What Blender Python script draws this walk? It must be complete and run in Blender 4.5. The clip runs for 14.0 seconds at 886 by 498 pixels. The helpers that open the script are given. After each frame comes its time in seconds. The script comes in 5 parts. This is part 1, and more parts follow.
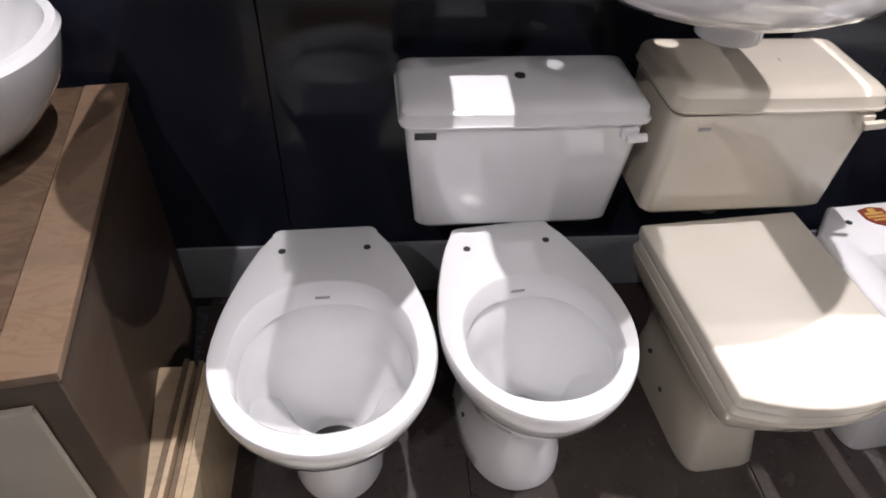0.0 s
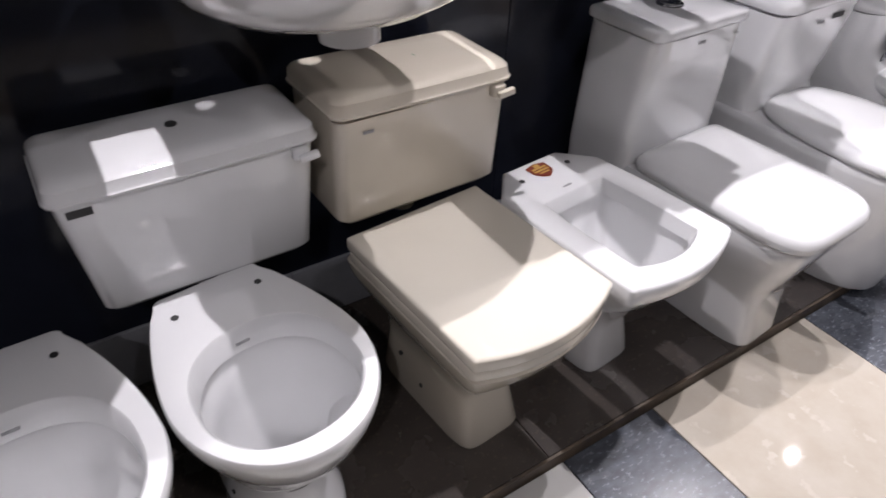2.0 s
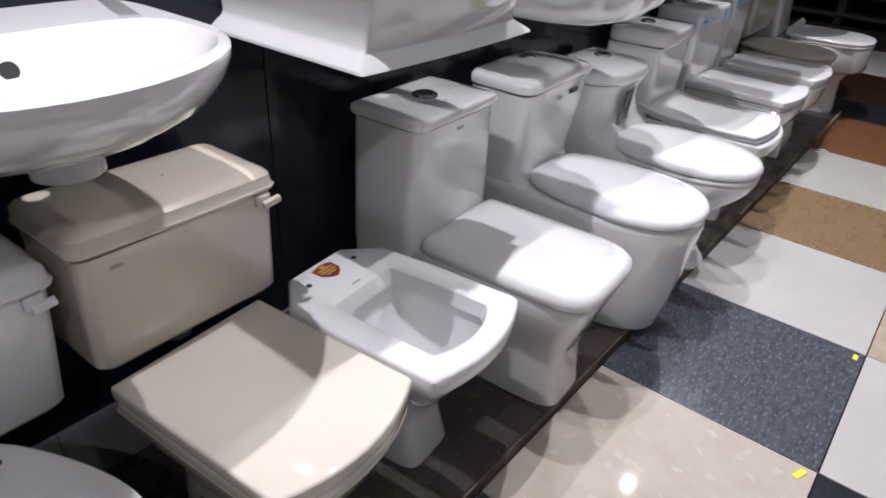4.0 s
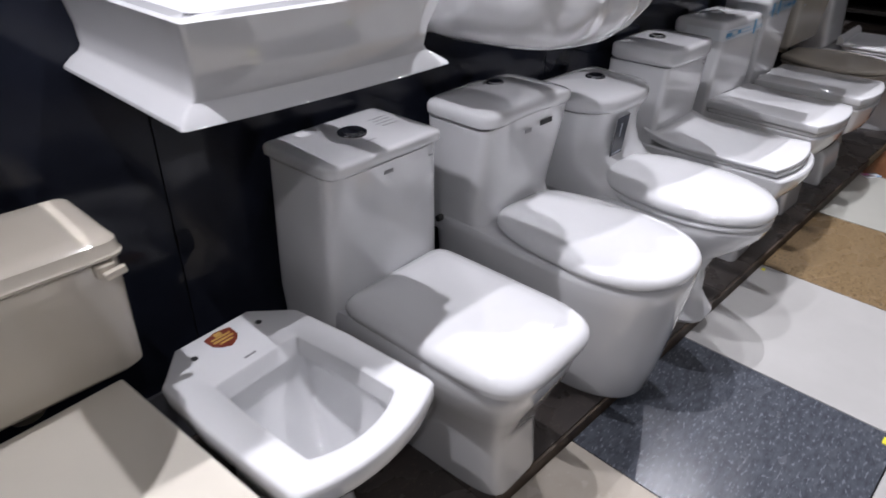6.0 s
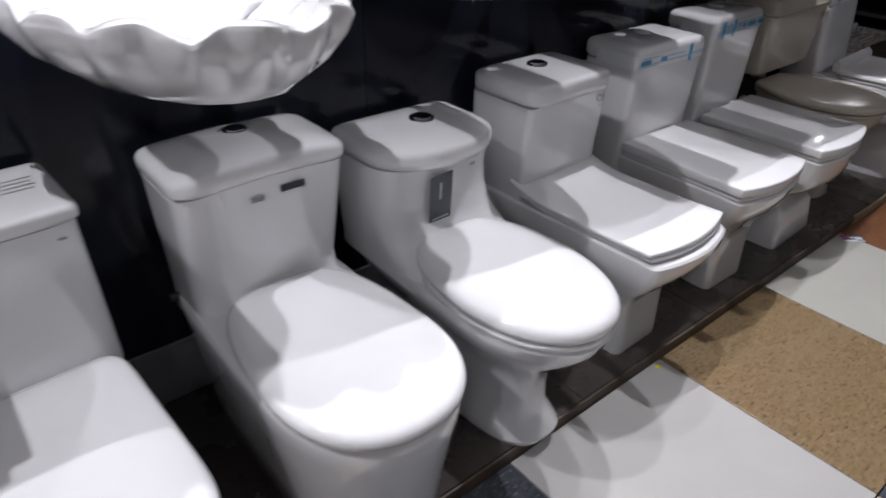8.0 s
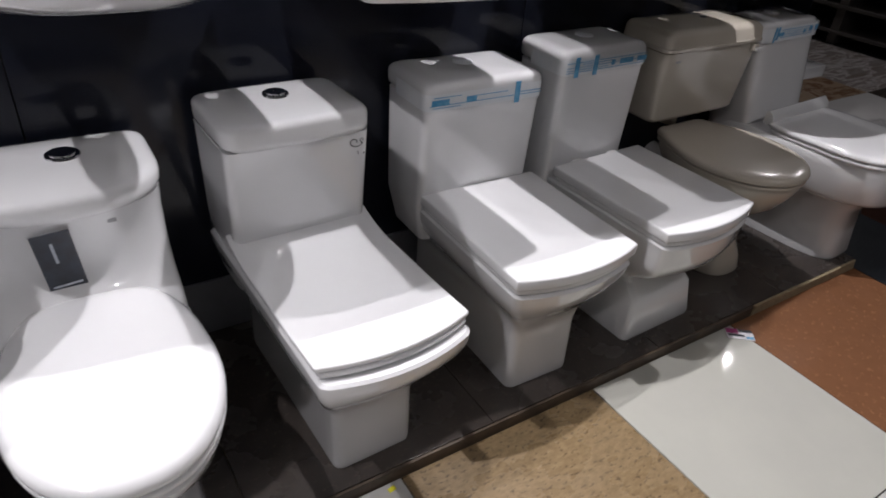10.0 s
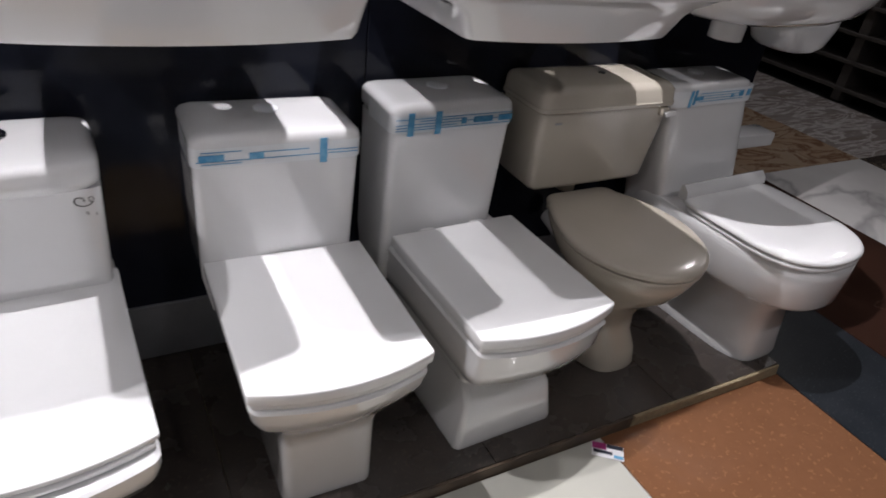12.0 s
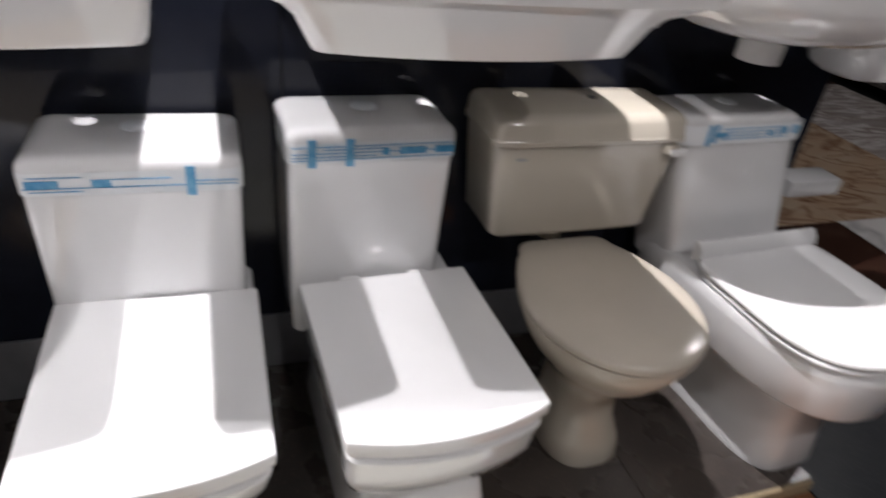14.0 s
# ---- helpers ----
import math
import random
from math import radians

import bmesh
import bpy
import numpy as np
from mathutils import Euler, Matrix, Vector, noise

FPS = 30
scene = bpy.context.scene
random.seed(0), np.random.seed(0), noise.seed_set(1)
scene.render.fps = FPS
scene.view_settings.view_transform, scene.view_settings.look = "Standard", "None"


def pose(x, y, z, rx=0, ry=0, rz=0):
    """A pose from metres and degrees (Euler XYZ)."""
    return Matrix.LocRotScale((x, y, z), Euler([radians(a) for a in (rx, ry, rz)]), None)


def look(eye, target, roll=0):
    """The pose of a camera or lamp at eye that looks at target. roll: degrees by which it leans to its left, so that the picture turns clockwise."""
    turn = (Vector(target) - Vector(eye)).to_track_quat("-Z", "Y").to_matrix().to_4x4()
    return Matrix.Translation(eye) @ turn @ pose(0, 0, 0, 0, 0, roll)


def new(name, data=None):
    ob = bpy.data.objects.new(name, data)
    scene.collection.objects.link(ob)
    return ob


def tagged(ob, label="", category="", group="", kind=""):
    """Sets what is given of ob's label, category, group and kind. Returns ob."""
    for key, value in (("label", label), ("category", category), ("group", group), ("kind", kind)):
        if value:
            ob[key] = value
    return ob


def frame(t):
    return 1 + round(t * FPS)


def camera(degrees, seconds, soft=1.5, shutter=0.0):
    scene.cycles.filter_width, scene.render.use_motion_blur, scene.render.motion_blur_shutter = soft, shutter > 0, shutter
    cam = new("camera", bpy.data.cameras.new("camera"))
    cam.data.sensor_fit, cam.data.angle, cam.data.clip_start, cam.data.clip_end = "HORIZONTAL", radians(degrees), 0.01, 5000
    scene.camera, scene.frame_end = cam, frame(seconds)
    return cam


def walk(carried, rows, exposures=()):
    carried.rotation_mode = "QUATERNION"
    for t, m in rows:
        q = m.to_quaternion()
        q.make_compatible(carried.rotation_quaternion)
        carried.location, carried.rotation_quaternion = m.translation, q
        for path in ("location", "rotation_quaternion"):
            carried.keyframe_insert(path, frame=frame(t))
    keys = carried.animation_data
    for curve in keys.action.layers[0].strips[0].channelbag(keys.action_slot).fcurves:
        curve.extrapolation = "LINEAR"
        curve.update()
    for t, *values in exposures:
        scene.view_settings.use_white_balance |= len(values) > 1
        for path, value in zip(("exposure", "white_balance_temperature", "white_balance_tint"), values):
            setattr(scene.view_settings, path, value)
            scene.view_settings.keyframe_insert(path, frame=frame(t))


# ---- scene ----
cam = camera(68.0, 14.0, 1.7, 0.4)
PATH = [
    (0, (-0.058, -0.519, 1.298), (0.075, 0.564, 0.269), 3.1),
    (0.5, (-0.050, -0.510, 1.286), (0.138, 0.528, 0.230), 3.2),
    (1, (-0.018, -0.532, 1.267), (0.529, 0.9, -0.018), 3.0),
    (1.5, (0.012, -0.541, 1.266), (0.754, 0.82, 0.001), 2.3),
    (2, (0.032, -0.545, 1.264), (0.903, 0.75, 0.014), 2.3),
    (2.5, (0.062, -0.544, 1.268), (1.059, 0.684, 0.044), 2.8),
    (3, (0.092, -0.546, 1.273), (1.224, 0.602, 0.09), 3.2),
    (3.5, (0.112, -0.541, 1.273), (1.359, 0.566, 0.169), 2.6),
    (4, (0.13, -0.544, 1.274), (1.483, 0.511, 0.247), 3.0),
    (4.2, (0.135, -0.552, 1.273), (1.503, 0.501, 0.263), 2.6),
    (6.3, (0.661, -0.616, 1.27), (1.833, 0.648, 0.254), 0.4),
    (6.5, (0.755, -0.648, 1.271), (1.853, 0.692, 0.27), 1.6),
    (7, (0.945, -0.696, 1.251), (2.003, 0.638, 0.202), 2.7),
    (7.2, (1.034, -0.708, 1.254), (2.083, 0.63, 0.2), 1.5),
    (7.5, (1.174, -0.691, 1.254), (2.273, 0.628, 0.228), 3.2),
    (8, (1.398, -0.707, 1.265), (2.497, 0.589, 0.21), 1.6),
    (8.5, (1.657, -0.788, 1.245), (2.717, 0.581, 0.244), 3.5),
    (9, (1.894, -0.837, 1.238), (2.904, 0.527, 0.18), 2.6),
    (9.2, (1.998, -0.822, 1.249), (3.019, 0.507, 0.158), 3.2),
    (11.3, (2.723, -0.875, 1.297), (3.558, 0.604, 0.241), 8.2),
    (11.5, (2.802, -0.839, 1.31), (3.685, 0.613, 0.256), 9.6),
    (12, (2.95, -0.822, 1.301), (3.843, 0.625, 0.248), 8.2),
    (12.5, (3.13, -0.867, 1.306), (3.961, 0.654, 0.306), 10.1),
    (13, (3.298, -0.906, 1.323), (4.18, 0.567, 0.297), 9.1),
    (13.5, (3.41, -0.83, 1.288), (4.33, 0.585, 0.214), 9.1),
    (14, (3.432, -0.676, 1.267), (4.063, 0.894, 0.2), 7.4),
]
walk(cam, [(t, look(eye, target, roll)) for t, eye, target, roll in PATH],
     [(0, 0.46, 6600, 12), (1, 0.24, 6560, 13), (3, -0.08, 6400, 13), (4.2, -0.24, 6320, 13), (6.3, -0.36, 6200, 11), (7.5, -0.46, 6250, 11), (8.5, -0.52, 6350, 10), (9.2, -0.44, 6450, 10), (11.3, -0.04, 6520, 10), (12.5, 0.18, 6550, 10), (13.0, 0.20, 6600, 9), (13.6, 0.36, 6650, 9), (14, 0.70, 6620, 9)])

# ---- world and light ----
world = bpy.data.worlds.new("world")
scene.world = world
world.use_nodes = True
world.node_tree.nodes["Background"].inputs[0].default_value = (0.6, 0.7, 0.9, 1)
world.node_tree.nodes["Background"].inputs[1].default_value = 0.02
scene.view_settings.exposure = 0.0

WALL = 0.662      # face of the black display wall
PT = 0.035        # top of the plinth
CEIL = 2.8        # ceiling
KEY_LAMPS = [(-0.80, 0.36, 0.07), (0.33, 0.36, 1.22), (1.46, 0.36, 1.0), (2.59, 0.36, 1.08), (3.72, 0.36, 1.6)]
# the last two are added fill, to brighten the far slabs and rack
AISLE_AND_FILL_LAMPS = [(-0.8, -1.6, 1.1), (0.33, -1.6, 0.48), (1.46, -1.6, 0.18), (2.59, -1.6, 0.15), (3.72, -1.6, 0.30), (4.85, -1.6, 0.66), (7.3, 1.5, 0.72), (8.9, 1.5, 1.3)]
KEY_POWER, AISLE_POWER = 134, 44


def spot(x, y, power, cone, size, warm=(1, 0.96, 1.0)):
    data = bpy.data.lights.new("spot", "SPOT")
    data.energy, data.spot_size, data.spot_blend, data.shadow_soft_size, data.color = power, radians(cone), 0.5, size, warm
    ob = new("spot_light", data)
    ob.matrix_world = pose(x, y, CEIL - 0.05)
    return ob


for x, y, k in KEY_LAMPS:
    spot(x, y, KEY_POWER * k, 104, 0.014)
for x, y, k in AISLE_AND_FILL_LAMPS:
    spot(x, y, AISLE_POWER * k, 150, 0.02)


# ---- materials ----
def material(name, base, rough=0.5, metal=0.0, second=None, scale=8.0, mix=0.5, bump=0.0, bump_scale=60.0, coat=0.0, fine=None, stretch=(1, 1, 1), rough_var=0.0, spec=0.5):
    m = bpy.data.materials.new(name)
    m.use_nodes = True
    nt = m.node_tree
    n, l = nt.nodes, nt.links
    b = n["Principled BSDF"]
    b.inputs["Base Color"].default_value = (*base, 1)
    b.inputs["Roughness"].default_value = rough
    b.inputs["Metallic"].default_value = metal
    b.inputs["Coat Weight"].default_value = coat
    b.inputs["Coat Roughness"].default_value = 0.02
    b.inputs["Specular IOR Level"].default_value = spec
    tc = n.new("ShaderNodeTexCoord")
    mp = n.new("ShaderNodeMapping")
    mp.inputs["Scale"].default_value = stretch
    l.new(tc.outputs["Object"], mp.inputs["Vector"])
    if second:
        t = n.new("ShaderNodeTexNoise")
        t.inputs["Scale"].default_value, t.inputs["Detail"].default_value, t.inputs["Roughness"].default_value = scale, 6, 0.6
        l.new(mp.outputs[0], t.inputs["Vector"])
        r = n.new("ShaderNodeMapRange")
        r.inputs["From Min"].default_value, r.inputs["From Max"].default_value = 0.5 - 0.3 * mix, 0.5 + 0.3 * mix
        l.new(t.outputs["Fac"], r.inputs["Value"])
        mx = n.new("ShaderNodeMix")
        mx.data_type = "RGBA"
        mx.inputs["A"].default_value, mx.inputs["B"].default_value = (*base, 1), (*second, 1)
        l.new(r.outputs[0], mx.inputs["Factor"])
        out = mx.outputs["Result"]
        if fine:
            t2 = n.new("ShaderNodeTexNoise")
            t2.inputs["Scale"].default_value, t2.inputs["Detail"].default_value = fine[1], 3
            l.new(mp.outputs[0], t2.inputs["Vector"])
            r2 = n.new("ShaderNodeMapRange")
            r2.inputs["From Min"].default_value, r2.inputs["From Max"].default_value = fine[2], fine[2] + 0.06
            l.new(t2.outputs["Fac"], r2.inputs["Value"])
            m2 = n.new("ShaderNodeMix")
            m2.data_type = "RGBA"
            l.new(r2.outputs[0], m2.inputs["Factor"])
            l.new(out, m2.inputs["A"])
            m2.inputs["B"].default_value = (*fine[0], 1)
            out = m2.outputs["Result"]
        l.new(out, b.inputs["Base Color"])
    if rough_var:
        t3 = n.new("ShaderNodeTexNoise")
        t3.inputs["Scale"].default_value, t3.inputs["Detail"].default_value = 7, 5
        l.new(mp.outputs[0], t3.inputs["Vector"])
        r3 = n.new("ShaderNodeMapRange")
        r3.inputs["From Min"].default_value, r3.inputs["From Max"].default_value = 0.3, 0.7
        r3.inputs["To Min"].default_value, r3.inputs["To Max"].default_value = max(rough - rough_var, 0.02), rough + rough_var
        l.new(t3.outputs["Fac"], r3.inputs["Value"])
        l.new(r3.outputs[0], b.inputs["Roughness"])
    if bump:
        t4 = n.new("ShaderNodeTexNoise")
        t4.inputs["Scale"].default_value, t4.inputs["Detail"].default_value = bump_scale, 4
        l.new(mp.outputs[0], t4.inputs["Vector"])
        bp = n.new("ShaderNodeBump")
        bp.inputs["Strength"].default_value, bp.inputs["Distance"].default_value = bump, 0.002
        l.new(t4.outputs["Fac"], bp.inputs["Height"])
        l.new(bp.outputs[0], b.inputs["Normal"])
    return m


def veined(name, base, vein, rough, scale=1.6, width=0.035, second=None, distort=2.2, stretch=(1, 1, 1)):
    """Polished stone with thin wandering veins and soft clouds."""
    m = material(name, base, rough, second=second or tuple(c * 0.85 for c in base), scale=3, mix=0.8, stretch=stretch)
    n, l = m.node_tree.nodes, m.node_tree.links
    b = n["Principled BSDF"]
    prev = b.inputs["Base Color"].links[0].from_socket
    mp = next(x for x in n if x.type == "MAPPING")
    t = n.new("ShaderNodeTexNoise")
    t.inputs["Scale"].default_value, t.inputs["Detail"].default_value, t.inputs["Distortion"].default_value = scale, 5, distort
    l.new(mp.outputs[0], t.inputs["Vector"])
    d = n.new("ShaderNodeMath")
    d.operation = "SUBTRACT"
    d.inputs[1].default_value = 0.5
    a = n.new("ShaderNodeMath")
    a.operation = "ABSOLUTE"
    l.new(t.outputs["Fac"], d.inputs[0])
    l.new(d.outputs[0], a.inputs[0])
    r = n.new("ShaderNodeMapRange")
    r.inputs["From Min"].default_value, r.inputs["From Max"].default_value = 0.0, width
    r.inputs["To Min"].default_value, r.inputs["To Max"].default_value = 1.0, 0.0
    l.new(a.outputs[0], r.inputs["Value"])
    mx = n.new("ShaderNodeMix")
    mx.data_type = "RGBA"
    l.new(r.outputs[0], mx.inputs["Factor"])
    l.new(prev, mx.inputs["A"])
    mx.inputs["B"].default_value = (*vein, 1)
    l.new(mx.outputs["Result"], b.inputs["Base Color"])
    return m


WHITE = material("white_ceramic", (0.745, 0.75, 0.76), 0.05, second=(0.71, 0.715, 0.725), scale=3, bump=0.02, bump_scale=10, coat=1.0, rough_var=0.02, spec=0.62)
WHITE_LID = material("white_plastic", (0.77, 0.775, 0.785), 0.07, second=(0.74, 0.745, 0.755), scale=4, bump=0.02, bump_scale=14, coat=0.5, rough_var=0.03, spec=0.55)
CREAM = material("cream_ceramic", (0.61, 0.56, 0.475), 0.10, second=(0.575, 0.525, 0.44), scale=3, bump=0.03, bump_scale=18, coat=0.5, rough_var=0.04)
CREAM_LID = material("cream_plastic", (0.66, 0.62, 0.54), 0.06, second=(0.64, 0.60, 0.52), scale=4, bump=0.02, bump_scale=14, coat=0.5, rough_var=0.05)
BEIGE = material("beige_ceramic", (0.52, 0.48, 0.41), 0.14, second=(0.49, 0.45, 0.38), scale=3, bump=0.03, bump_scale=18, coat=0.5, rough_var=0.04)
BEIGE_LID = material("beige_plastic", (0.50, 0.455, 0.39), 0.2, second=(0.47, 0.43, 0.365), scale=4, bump=0.03, bump_scale=30, rough_var=0.05)
CHROME = material("chrome", (0.78, 0.78, 0.8), 0.08, metal=1.0, second=(0.7, 0.7, 0.72), scale=20)
# dark colours that carry the shade of holes drawn as flat pieces
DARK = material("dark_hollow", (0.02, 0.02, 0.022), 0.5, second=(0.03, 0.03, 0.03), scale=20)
SHADE = material("drain_shade", (0.16, 0.16, 0.15), 0.05, second=(0.12, 0.12, 0.11), scale=9)
BLACK = material("black_gloss_panel", (0.0115, 0.0135, 0.021), 0.09, second=(0.0155, 0.018, 0.028), scale=5, bump=0.01, bump_scale=9, rough_var=0.03, spec=0.26)
JOINT = material("dark_joint", (0.012, 0.011, 0.01), 0.8, second=(0.02, 0.018, 0.016), scale=30)
SKIRT = material("grey_skirting_tile", (0.23, 0.235, 0.255), 0.18, second=(0.19, 0.195, 0.215), scale=6, rough_var=0.06, bump=0.05)
PLINTH = material("dark_brown_tile", (0.060, 0.050, 0.044), 0.26, second=(0.040, 0.034, 0.031), scale=5, fine=((0.075, 0.06, 0.05), 90, 0.6), rough_var=0.1, bump=0.08, bump_scale=90)
PLINTH_EDGE = material("raw_tile_edge", (0.36, 0.29, 0.18), 0.8, second=(0.25, 0.2, 0.13), scale=40, bump=0.3)
WORN_EDGE = material("worn_tile_edge", (0.125, 0.09, 0.062), 0.55, second=(0.06, 0.046, 0.036), scale=14, bump=0.2, bump_scale=80)
FLOORBASE = material("floor_screed", (0.03, 0.03, 0.03), 0.7, second=(0.045, 0.045, 0.045), scale=12, bump=0.2)
T_CREAM = material("cream_marble_tile", (0.47, 0.43, 0.37), 0.02, second=(0.425, 0.38, 0.315), scale=9, mix=0.5, fine=((0.50, 0.46, 0.40), 22, 0.60), rough_var=0.02)
T_WHITE = material("white_polished_tile", (0.47, 0.465, 0.45), 0.025, second=(0.44, 0.435, 0.42), scale=4, rough_var=0.02)
T_IVORY = material("ivory_polished_tile", (0.44, 0.44, 0.395), 0.05, second=(0.41, 0.41, 0.37), scale=4, rough_var=0.03)
T_DARK = material("dark_speckled_tile", (0.045, 0.050, 0.062), 0.24, second=(0.080, 0.088, 0.105), scale=26, mix=0.5, stretch=(1, 2.4, 1), fine=((0.15, 0.165, 0.19), 60, 0.59), rough_var=0.06, bump=0.08, bump_scale=120, spec=0.3)
T_TAN = material("tan_flecked_tile", (0.26, 0.185, 0.10), 0.28, second=(0.19, 0.13, 0.066), scale=42, mix=0.45, fine=((0.105, 0.072, 0.038), 62, 0.585), rough_var=0.08, bump=0.06, bump_scale=140, stretch=(1, 1.8, 1))
T_RUST = material("rust_brown_tile", (0.185, 0.086, 0.043), 0.035, second=(0.165, 0.076, 0.038), scale=18, mix=0.7, fine=((0.23, 0.115, 0.055), 60, 0.60), rough_var=0.01)
T_BLACK = material("charcoal_tile", (0.011, 0.014, 0.018), 0.42, second=(0.017, 0.020, 0.025), scale=14, fine=((0.05, 0.055, 0.06), 140, 0.62), rough_var=0.06, spec=0.15)
T_STONE = material("beige_stone_tile", (0.42, 0.36, 0.28), 0.3, second=(0.34, 0.28, 0.21), scale=14, fine=((0.5, 0.44, 0.36), 90, 0.62), rough_var=0.08)
S_GREY = veined("grey_violet_marble", (0.36, 0.33, 0.33), (0.56, 0.53, 0.51), 0.16, scale=2.0, width=0.07, second=(0.22, 0.175, 0.15), stretch=(1, 4, 1))
S_RUSTY = veined("brown_onyx_slab", (0.36, 0.24, 0.155), (0.20, 0.11, 0.065), 0.14, scale=2.4, width=0.06, second=(0.40, 0.32, 0.24), stretch=(1, 2, 1))
S_WHITE = veined("white_veined_marble", (0.70, 0.69, 0.68), (0.40, 0.39, 0.39), 0.08, scale=0.5, width=0.02, distort=0.6)
S_BROWN = veined("dark_red_brown_marble", (0.034, 0.016, 0.012), (0.075, 0.042, 0.03), 0.12, scale=1.3, width=0.006, distort=0.4, second=(0.048, 0.022, 0.015), stretch=(0.5, 3.2, 1))
S_DARK = veined("dark_marble", (0.05, 0.042, 0.038), (0.2, 0.16, 0.12), 0.14, scale=3, width=0.02)
# one travertine twice: darkened for the shaded top, lightened for the lit edges
WOOD_SHADE = veined("shaded_travertine", (0.080, 0.050, 0.032), (0.11, 0.072, 0.047), 0.3, scale=5, width=0.08, second=(0.065, 0.042, 0.028), stretch=(1, 3, 1))
WOOD_LIT = veined("lit_travertine", (0.19, 0.125, 0.08), (0.145, 0.093, 0.058), 0.3, scale=7, width=0.05, second=(0.15, 0.105, 0.072), stretch=(1, 3, 1))
CAB = material("dark_brown_panel", (0.075, 0.052, 0.036), 0.4, second=(0.055, 0.038, 0.027), scale=9, stretch=(1, 1, 4), bump=0.08)
PALE = material("pale_grey_tile", (0.42, 0.38, 0.32), 0.3, second=(0.36, 0.33, 0.28), scale=6, bump=0.05)
EDGE_A = material("beige_tile_edge", (0.50, 0.39, 0.26), 0.5, second=(0.42, 0.32, 0.21), scale=14, stretch=(1, 5, 1), bump=0.1)
EDGE_B = material("brown_tile_edge", (0.20, 0.14, 0.09), 0.5, second=(0.15, 0.10, 0.065), scale=14, stretch=(1, 5, 1), bump=0.1)
BLUE = material("blue_tape_print", (0.03, 0.24, 0.48), 0.3, second=(0.16, 0.40, 0.60), scale=45, mix=0.5)
FILM = material("clear_tape", (0.77, 0.785, 0.80), 0.10, second=(0.72, 0.75, 0.78), scale=30, bump=0.15, bump_scale=120)
YELLOW = material("yellow_marking_tape", (0.75, 0.72, 0.03), 0.5, second=(0.68, 0.64, 0.03), scale=60)
S_MAROON = material("maroon_sticker", (0.16, 0.03, 0.02), 0.3, second=(0.2, 0.05, 0.03), scale=60)
S_GOLD = material("gold_print", (0.52, 0.34, 0.10), 0.35, second=(0.45, 0.28, 0.08), scale=70)
S_NAVY = material("navy_sticker", (0.008, 0.011, 0.020), 0.3, second=(0.018, 0.026, 0.045), scale=45)
S_PALE = material("pale_print", (0.5, 0.54, 0.6), 0.35, second=(0.42, 0.46, 0.52), scale=60)
GREYPRINT = material("grey_print", (0.33, 0.33, 0.34), 0.4, second=(0.28, 0.28, 0.29), scale=60)
INK = material("black_ink", (0.02, 0.02, 0.022), 0.5, second=(0.03, 0.03, 0.03), scale=60)
PINK = material("magenta_print", (0.42, 0.03, 0.2), 0.35, second=(0.3, 0.02, 0.15), scale=40)
PAPER = material("white_card", (0.7, 0.7, 0.72), 0.5, second=(0.65, 0.65, 0.68), scale=30)
GREEN = material("green_plug", (0.03, 0.18, 0.08), 0.4, second=(0.02, 0.13, 0.06), scale=60)
PAINT = material("ceiling_paint", (0.62, 0.62, 0.62), 0.8, second=(0.58, 0.58, 0.58), scale=4, bump=0.1)
DIM = material("dark_wall_paint", (0.12, 0.115, 0.11), 0.6, second=(0.09, 0.088, 0.085), scale=3, bump=0.1)
RACK = material("dark_rack_metal", (0.075, 0.068, 0.064), 0.4, second=(0.10, 0.09, 0.082), scale=8)
GLOW = bpy.data.materials.new("lamp_glow")
GLOW.use_nodes = True
GLOW.node_tree.nodes["Principled BSDF"].inputs["Emission Color"].default_value = (1, 0.95, 0.88, 1)
GLOW.node_tree.nodes["Principled BSDF"].inputs["Emission Strength"].default_value = 420


# ---- mesh helpers ----
PIV = 0.2


def finish(name, bm, mat, parent=None, label="", smooth=True, angle=38):
    bmesh.ops.recalc_face_normals(bm, faces=bm.faces)
    me = bpy.data.meshes.new(name)
    bm.to_mesh(me)
    bm.free()
    me.materials.append(mat)
    if smooth:
        me.shade_smooth()
        me.set_sharp_from_angle(angle=radians(angle))
    ob = new(name, me)
    if parent:
        ob.parent = parent
    if label:
        ob["label"] = label
    return ob


def part(name, bm, mat, parent, label="", smooth=True, angle=38):
    return finish(name, bm, mat, parent, label, smooth, angle)


def thing(name, label, category, m, group=""):
    ob = new(name)
    ob.matrix_world = m
    ob.empty_display_size = 0.1
    return tagged(ob, label, category, group)


def place(x, turn=0.0, y=PIV, z=PT):
    return pose(x, y, z, 0, 0, turn)


